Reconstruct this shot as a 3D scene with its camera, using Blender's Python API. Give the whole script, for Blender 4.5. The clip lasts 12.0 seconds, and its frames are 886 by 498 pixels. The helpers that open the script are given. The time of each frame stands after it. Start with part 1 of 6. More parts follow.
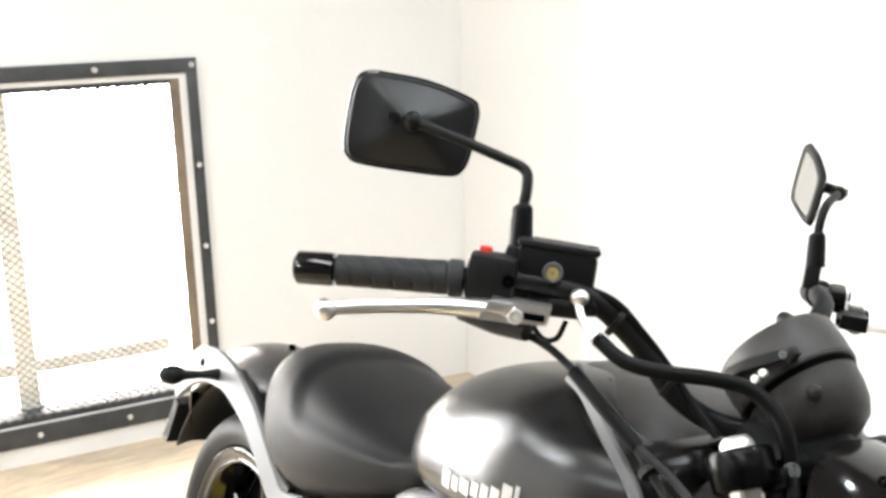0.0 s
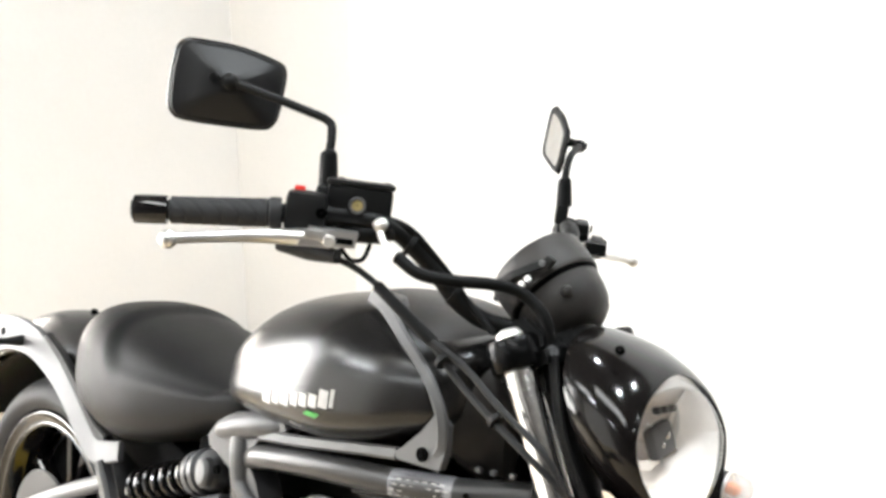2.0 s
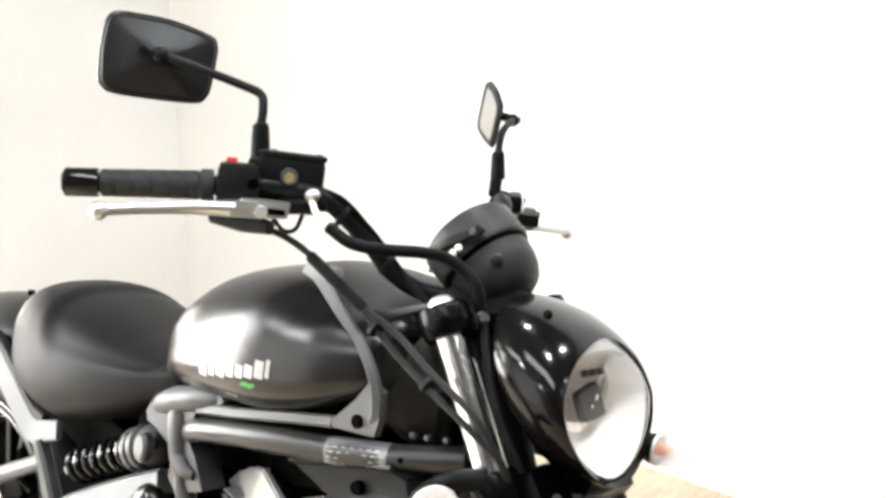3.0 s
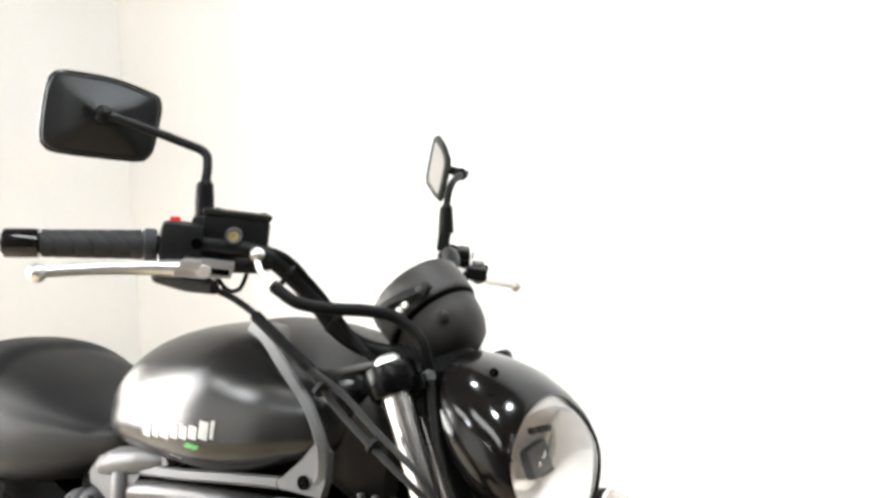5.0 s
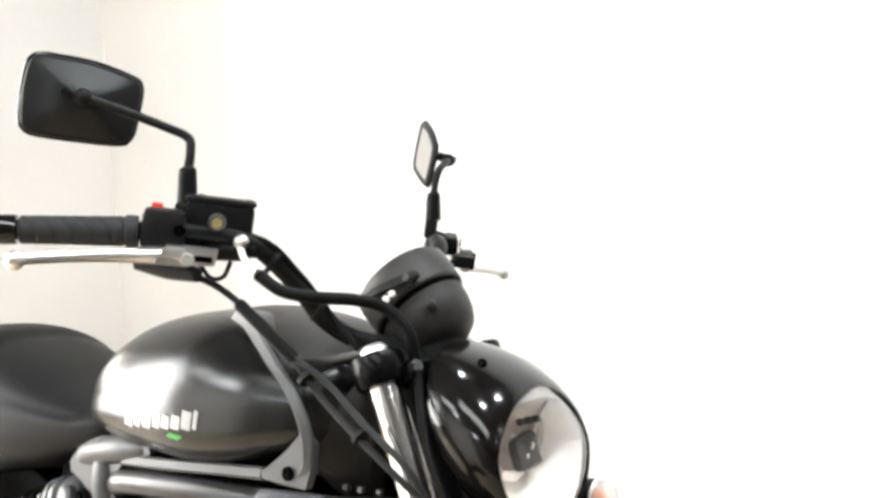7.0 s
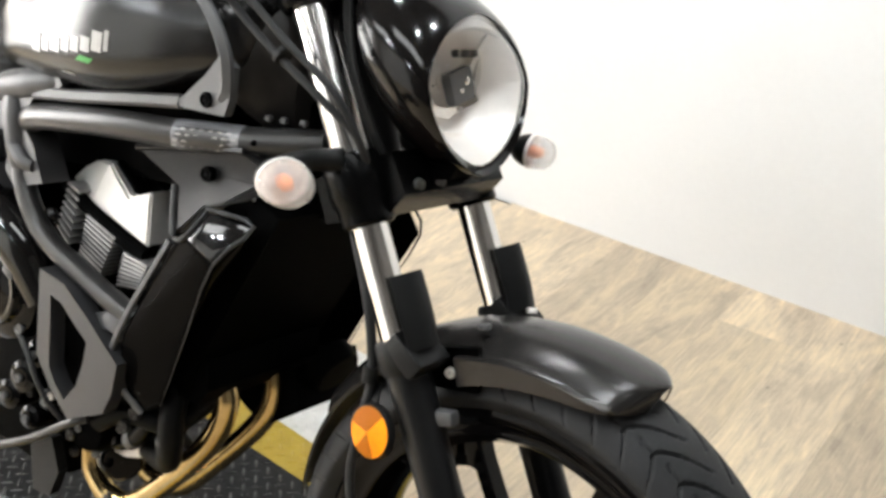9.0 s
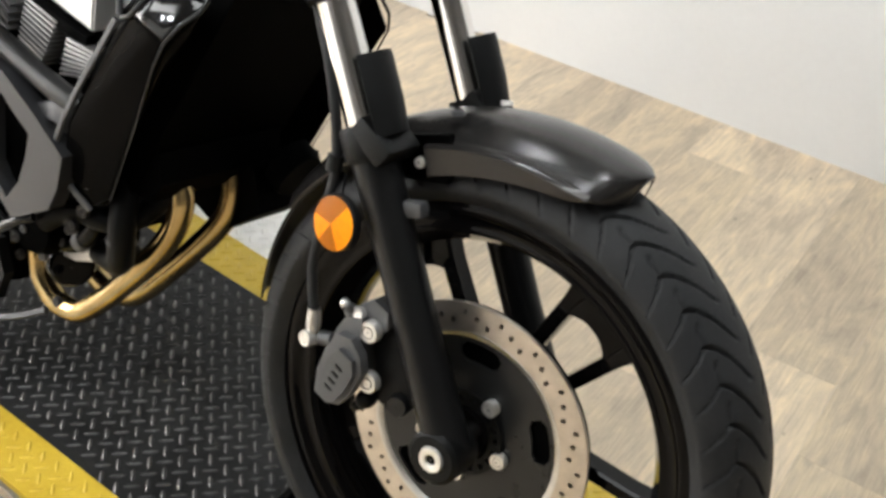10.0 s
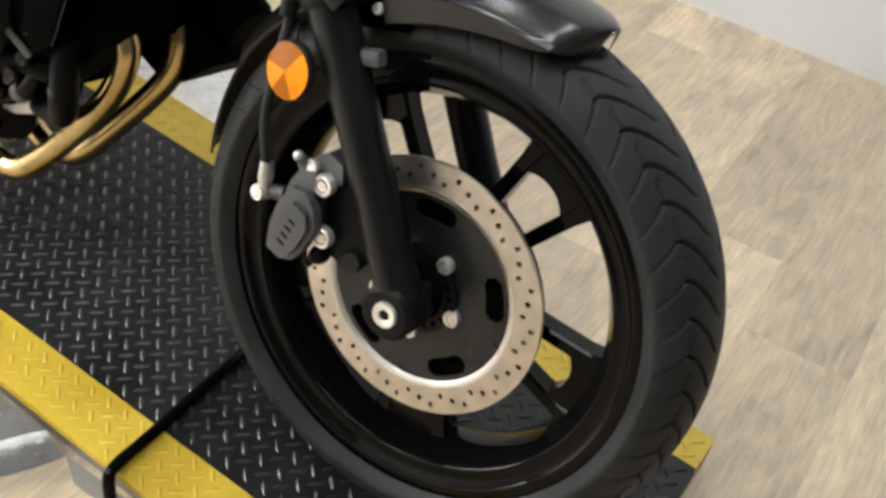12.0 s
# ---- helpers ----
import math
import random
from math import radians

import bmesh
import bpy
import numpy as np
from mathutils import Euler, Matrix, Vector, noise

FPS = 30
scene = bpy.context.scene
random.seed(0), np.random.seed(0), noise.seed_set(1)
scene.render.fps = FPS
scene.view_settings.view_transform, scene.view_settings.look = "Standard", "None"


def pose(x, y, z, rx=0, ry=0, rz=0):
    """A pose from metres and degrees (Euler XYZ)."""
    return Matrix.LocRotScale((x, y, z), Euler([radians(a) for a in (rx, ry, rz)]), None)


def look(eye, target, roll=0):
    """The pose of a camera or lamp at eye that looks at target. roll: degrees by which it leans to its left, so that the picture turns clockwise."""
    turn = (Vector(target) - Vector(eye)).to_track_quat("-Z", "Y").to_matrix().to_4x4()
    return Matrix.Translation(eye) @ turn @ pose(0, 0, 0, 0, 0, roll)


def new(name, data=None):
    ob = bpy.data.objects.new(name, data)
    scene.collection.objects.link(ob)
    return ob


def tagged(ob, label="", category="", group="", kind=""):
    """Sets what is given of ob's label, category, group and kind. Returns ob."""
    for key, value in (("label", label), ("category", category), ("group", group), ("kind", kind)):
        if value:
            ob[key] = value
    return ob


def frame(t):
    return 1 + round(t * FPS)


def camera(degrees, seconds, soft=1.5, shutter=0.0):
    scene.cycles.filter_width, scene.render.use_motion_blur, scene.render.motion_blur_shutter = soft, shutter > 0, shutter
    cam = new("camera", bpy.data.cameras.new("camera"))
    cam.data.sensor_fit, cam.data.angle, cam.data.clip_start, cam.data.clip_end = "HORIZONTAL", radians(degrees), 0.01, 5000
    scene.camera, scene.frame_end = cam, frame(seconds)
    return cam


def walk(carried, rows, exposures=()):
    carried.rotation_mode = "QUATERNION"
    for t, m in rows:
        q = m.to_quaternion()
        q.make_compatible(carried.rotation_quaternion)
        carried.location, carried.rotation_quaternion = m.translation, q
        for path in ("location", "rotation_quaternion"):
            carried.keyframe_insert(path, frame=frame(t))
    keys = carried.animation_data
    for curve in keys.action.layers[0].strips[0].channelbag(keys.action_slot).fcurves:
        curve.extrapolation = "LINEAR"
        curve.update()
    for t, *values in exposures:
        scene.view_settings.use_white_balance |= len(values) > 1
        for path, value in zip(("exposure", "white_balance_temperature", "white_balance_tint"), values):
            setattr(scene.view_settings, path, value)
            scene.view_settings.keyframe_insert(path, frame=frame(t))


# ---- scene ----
# ---- camera and its way ----
cam = camera(45.70, 12.0, soft=3.2)
PATH = [
    (0, (0.2460, -0.6902, 1.3990), (-1.3934, 0.3505, 0.9205), -1.53),
    (0.5, (0.3103, -0.8011, 1.4055), (-1.1897, 0.4413, 0.9511), -2.60),
    (1, (0.3611, -0.8595, 1.4036), (-1.0447, 0.4816, 0.9293), -1.18),
    (1.5, (0.3725, -0.8619, 1.3913), (-0.9866, 0.5201, 0.8985), -0.47),
    (2, (0.3857, -0.8693, 1.3852), (-0.9662, 0.5180, 0.8872), -0.43),
    (2.5, (0.4085, -0.8695, 1.3757), (-0.9029, 0.5464, 0.8509), -0.54),
    (3, (0.4188, -0.8732, 1.3713), (-0.8579, 0.5739, 0.8460), -0.42),
    (3.2, (0.4178, -0.8725, 1.3713), (-0.8393, 0.5906, 0.8430), -0.23),
    (5, (0.4261, -0.8599, 1.3878), (-0.8013, 0.6549, 0.9419), -0.30),
    (5.5, (0.4202, -0.8613, 1.3964), (-0.8009, 0.6653, 0.9743), -0.03),
    (6, (0.4173, -0.8573, 1.3945), (-0.8026, 0.6716, 0.9769), 0.21),
    (6.5, (0.4094, -0.8547, 1.3904), (-0.8002, 0.6767, 0.9524), 0.37),
    (6.7, (0.4096, -0.8498, 1.3907), (-0.7966, 0.6808, 0.9408), 0.16),
    (8.3, (0.4144, -0.8346, 1.3188), (-0.7082, 0.6619, 0.6115), 2.26),
    (8.5, (0.4173, -0.8265, 1.3023), (-0.6836, 0.6583, 0.5385), 2.70),
    (9, (0.4180, -0.8044, 1.2349), (-0.6048, 0.6494, 0.3183), 3.79),
    (9.5, (0.4061, -0.7908, 1.1809), (-0.5369, 0.6373, 0.1459), 4.90),
    (10, (0.4011, -0.7886, 1.1342), (-0.4641, 0.6093, -0.0047), 6.59),
    (10.5, (0.4034, -0.7874, 1.0921), (-0.3594, 0.5879, -0.1435), 8.63),
    (11, (0.4086, -0.7935, 1.0697), (-0.2957, 0.5745, -0.2081), 10.15),
    (11.5, (0.4055, -0.8014, 1.0632), (-0.2880, 0.5580, -0.2295), 10.83),
    (12, (0.4004, -0.7959, 1.0907), (-0.2951, 0.5653, -0.1990), 10.55),
]
walk(cam, [(t, look(eye, aim, roll)) for t, eye, aim, roll in PATH],
     exposures=[(0.0, -0.16), (6.7, -0.17), (8.3, -0.36), (9.0, -0.62), (10.0, -0.81), (12.0, -0.87)])

# ---- world and lamps ----
world = bpy.data.worlds.new("world")
scene.world = world
world.use_nodes = True
wn = world.node_tree.nodes
sky = wn.new("ShaderNodeTexSky")
sky.sky_type, sky.sun_disc = "NISHITA", False
sky.sun_elevation, sky.sun_rotation = radians(40), radians(200)
wn["Background"].inputs["Strength"].default_value = 0.1
world.node_tree.links.new(sky.outputs[0], wn["Background"].inputs["Color"])

FLOOR, DECK, CEIL = -0.037, 0.0, 2.75


def area_lamp(name, where, aim, sx, sy, power, colour):
    data = bpy.data.lights.new(name, "AREA")
    data.shape, data.size, data.size_y, data.energy, data.color = "RECTANGLE", sx, sy, power, colour
    ob = new(name, data)
    ob.matrix_world = look(where, aim)
    return tagged(ob, kind="structure")


# ---- materials ----
def material(name, colour, rough=0.5, metal=0.0, vary=0.15, scale=30.0, fine=400.0, bump=0.0, bump_scale=300.0,
             rough_vary=0.12, coat=0.0, spec=0.5, warm=None):
    """A surface with colour variation at two scales, uneven gloss and fine relief."""
    m = bpy.data.materials.new(name)
    m.use_nodes = True
    nt = m.node_tree
    b = nt.nodes["Principled BSDF"]
    co = nt.nodes.new("ShaderNodeTexCoord")
    big, small = nt.nodes.new("ShaderNodeTexNoise"), nt.nodes.new("ShaderNodeTexNoise")
    for n, s in ((big, scale), (small, fine)):
        n.inputs["Scale"].default_value = s
        n.inputs["Detail"].default_value = 4
        nt.links.new(co.outputs["Object"], n.inputs["Vector"])
    add = nt.nodes.new("ShaderNodeMath")
    add.operation = "MULTIPLY_ADD"
    add.inputs[1].default_value = 0.35
    nt.links.new(small.outputs[0], add.inputs[0])
    nt.links.new(big.outputs[0], add.inputs[2])
    ramp = nt.nodes.new("ShaderNodeMapRange")
    ramp.inputs[1].default_value, ramp.inputs[2].default_value = 0.45, 0.95
    nt.links.new(add.outputs[0], ramp.inputs[0])
    mix = nt.nodes.new("ShaderNodeMix")
    mix.data_type = "RGBA"
    low = [c * (1 - vary) for c in colour]
    high = warm if warm else [min(1, c * (1 + vary)) for c in colour]
    mix.inputs[6].default_value, mix.inputs[7].default_value = (*low, 1), (*high, 1)
    nt.links.new(ramp.outputs[0], mix.inputs[0])
    nt.links.new(mix.outputs[2], b.inputs["Base Color"])
    rr = nt.nodes.new("ShaderNodeMapRange")
    rr.inputs[3].default_value, rr.inputs[4].default_value = max(0.02, rough * (1 - rough_vary)), min(1, rough * (1 + rough_vary))
    nt.links.new(big.outputs[0], rr.inputs[0])
    nt.links.new(rr.outputs[0], b.inputs["Roughness"])
    b.inputs["Metallic"].default_value = metal
    b.inputs["Specular IOR Level"].default_value = spec
    b.inputs["Coat Weight"].default_value = coat
    b.inputs["Coat Roughness"].default_value = 0.05
    if bump:
        bn = nt.nodes.new("ShaderNodeTexNoise")
        bn.inputs["Scale"].default_value = bump_scale
        bn.inputs["Detail"].default_value = 3
        nt.links.new(co.outputs["Object"], bn.inputs["Vector"])
        bp = nt.nodes.new("ShaderNodeBump")
        bp.inputs["Strength"].default_value = bump
        bp.inputs["Distance"].default_value = 0.001
        nt.links.new(bn.outputs[0], bp.inputs["Height"])
        nt.links.new(bp.outputs[0], b.inputs["Normal"])
    return m


def clear_glass(name, tint, rough=0.02, ior=1.45):
    m = bpy.data.materials.new(name)
    m.use_nodes = True
    nt = m.node_tree
    nt.nodes.remove(nt.nodes["Principled BSDF"])
    tr, gl, mx, fr = (nt.nodes.new("ShaderNode" + k) for k in ("BsdfTransparent", "BsdfGlossy", "MixShader", "Fresnel"))
    tr.inputs[0].default_value = (*tint, 1)
    gl.inputs["Roughness"].default_value = rough
    fr.inputs[0].default_value = ior
    nt.links.new(fr.outputs[0], mx.inputs[0])
    nt.links.new(tr.outputs[0], mx.inputs[1])
    nt.links.new(gl.outputs[0], mx.inputs[2])
    nt.links.new(mx.outputs[0], nt.nodes["Material Output"].inputs[0])
    return m


def milky_glass(name, colour, cloud):
    """A lens that is partly clear and partly cloudy."""
    m = bpy.data.materials.new(name)
    m.use_nodes = True
    nt = m.node_tree
    b = nt.nodes["Principled BSDF"]
    b.inputs["Base Color"].default_value = (*colour, 1)
    b.inputs["Roughness"].default_value = 0.18
    tr, mx, tex, span = (nt.nodes.new("ShaderNode" + k) for k in ("BsdfTransparent", "MixShader", "TexNoise", "MapRange"))
    tex.inputs["Scale"].default_value = 90
    span.inputs[3].default_value, span.inputs[4].default_value = cloud - 0.2, cloud + 0.2
    nt.links.new(tex.outputs[0], span.inputs[0])
    nt.links.new(span.outputs[0], mx.inputs[0])
    nt.links.new(tr.outputs[0], mx.inputs[1])
    nt.links.new(b.outputs[0], mx.inputs[2])
    nt.links.new(mx.outputs[0], nt.nodes["Material Output"].inputs[0])
    return m


def glow(name, colour, strength):
    m = bpy.data.materials.new(name)
    m.use_nodes = True
    b = m.node_tree.nodes["Principled BSDF"]
    b.inputs["Base Color"].default_value = (*colour, 1)
    b.inputs["Emission Color"].default_value = (*colour, 1)
    b.inputs["Emission Strength"].default_value = strength
    return m


def wood_material(name):
    """Laminate board: streaked grain along the board, a shade of its own for each board, knots."""
    m = bpy.data.materials.new(name)
    m.use_nodes = True
    nt = m.node_tree
    b = nt.nodes["Principled BSDF"]
    co, info = nt.nodes.new("ShaderNodeTexCoord"), nt.nodes.new("ShaderNodeObjectInfo")
    shift = nt.nodes.new("ShaderNodeVectorMath")
    shift.operation = "MULTIPLY_ADD"
    rnd = nt.nodes.new("ShaderNodeCombineXYZ")
    for k in range(3):
        nt.links.new(info.outputs["Random"], rnd.inputs[k])
    shift.inputs[1].default_value = (17.0, 31.0, 3.0)
    nt.links.new(rnd.outputs[0], shift.inputs[0])
    nt.links.new(co.outputs["Object"], shift.inputs[2])

    def noise_at(sx, sy, scale, detail, distort=0.0):
        mp = nt.nodes.new("ShaderNodeMapping")
        mp.inputs["Scale"].default_value = (sx, sy, 1)
        nt.links.new(shift.outputs[0], mp.inputs[0])
        n = nt.nodes.new("ShaderNodeTexNoise")
        n.inputs["Scale"].default_value, n.inputs["Detail"].default_value = scale, detail
        n.inputs["Distortion"].default_value, n.inputs["Roughness"].default_value = distort, 0.62
        nt.links.new(mp.outputs[0], n.inputs["Vector"])
        return n

    cloud, streak, grain = noise_at(2.6, 1, 2.4, 6, 1.6), noise_at(9, 1.7, 3.8, 9, 1.5), noise_at(70, 2, 5.0, 4)
    r1 = nt.nodes.new("ShaderNodeValToRGB")
    els = r1.color_ramp.elements
    els[0].position, els[0].color = 0.30, (0.340, 0.270, 0.194, 1)
    els[1].position, els[1].color = 0.68, (0.79, 0.630, 0.424, 1)
    for where, shade in ((0.41, (0.470, 0.380, 0.276, 1)), (0.49, (0.565, 0.455, 0.325, 1)), (0.57, (0.672, 0.536, 0.364, 1))):
        els.new(where).color = shade
    comb = nt.nodes.new("ShaderNodeMath")
    comb.operation = "MULTIPLY_ADD"
    comb.inputs[1].default_value = 0.45
    half = nt.nodes.new("ShaderNodeMath")
    half.operation = "MULTIPLY"
    half.inputs[1].default_value = 0.55
    nt.links.new(cloud.outputs[0], half.inputs[0])
    nt.links.new(streak.outputs[0], comb.inputs[0])
    nt.links.new(half.outputs[0], comb.inputs[2])
    nt.links.new(comb.outputs[0], r1.inputs[0])
    tone = nt.nodes.new("ShaderNodeMapRange")
    tone.inputs[3].default_value, tone.inputs[4].default_value = 0.86, 1.13
    nt.links.new(info.outputs["Random"], tone.inputs[0])
    gr = nt.nodes.new("ShaderNodeMapRange")
    gr.inputs[1].default_value, gr.inputs[2].default_value = 0.3, 0.7
    gr.inputs[3].default_value, gr.inputs[4].default_value = 0.80, 1.10
    nt.links.new(grain.outputs[0], gr.inputs[0])
    mul = nt.nodes.new("ShaderNodeMath")
    mul.operation = "MULTIPLY"
    nt.links.new(tone.outputs[0], mul.inputs[0])
    nt.links.new(gr.outputs[0], mul.inputs[1])
    kn = nt.nodes.new("ShaderNodeTexVoronoi")
    mpk = nt.nodes.new("ShaderNodeMapping")
    mpk.inputs["Scale"].default_value = (2.3, 1.5, 1)
    nt.links.new(shift.outputs[0], mpk.inputs[0])
    nt.links.new(mpk.outputs[0], kn.inputs["Vector"])
    kr = nt.nodes.new("ShaderNodeMapRange")
    kr.inputs[1].default_value, kr.inputs[2].default_value = 0.015, 0.06
    kr.inputs[3].default_value, kr.inputs[4].default_value = 0.38, 1.0
    nt.links.new(kn.outputs["Distance"], kr.inputs[0])
    mul2 = nt.nodes.new("ShaderNodeMath")
    mul2.operation = "MULTIPLY"
    nt.links.new(mul.outputs[0], mul2.inputs[0])
    nt.links.new(kr.outputs[0], mul2.inputs[1])
    sc = nt.nodes.new("ShaderNodeVectorMath")
    sc.operation = "SCALE"
    nt.links.new(r1.outputs[0], sc.inputs[0])
    nt.links.new(mul2.outputs[0], sc.inputs["Scale"])
    nt.links.new(sc.outputs[0], b.inputs["Base Color"])
    b.inputs["Roughness"].default_value = 0.34
    bp = nt.nodes.new("ShaderNodeBump")
    bp.inputs["Strength"].default_value, bp.inputs["Distance"].default_value = 0.25, 0.0006
    nt.links.new(grain.outputs[0], bp.inputs["Height"])
    nt.links.new(bp.outputs[0], b.inputs["Normal"])
    return m


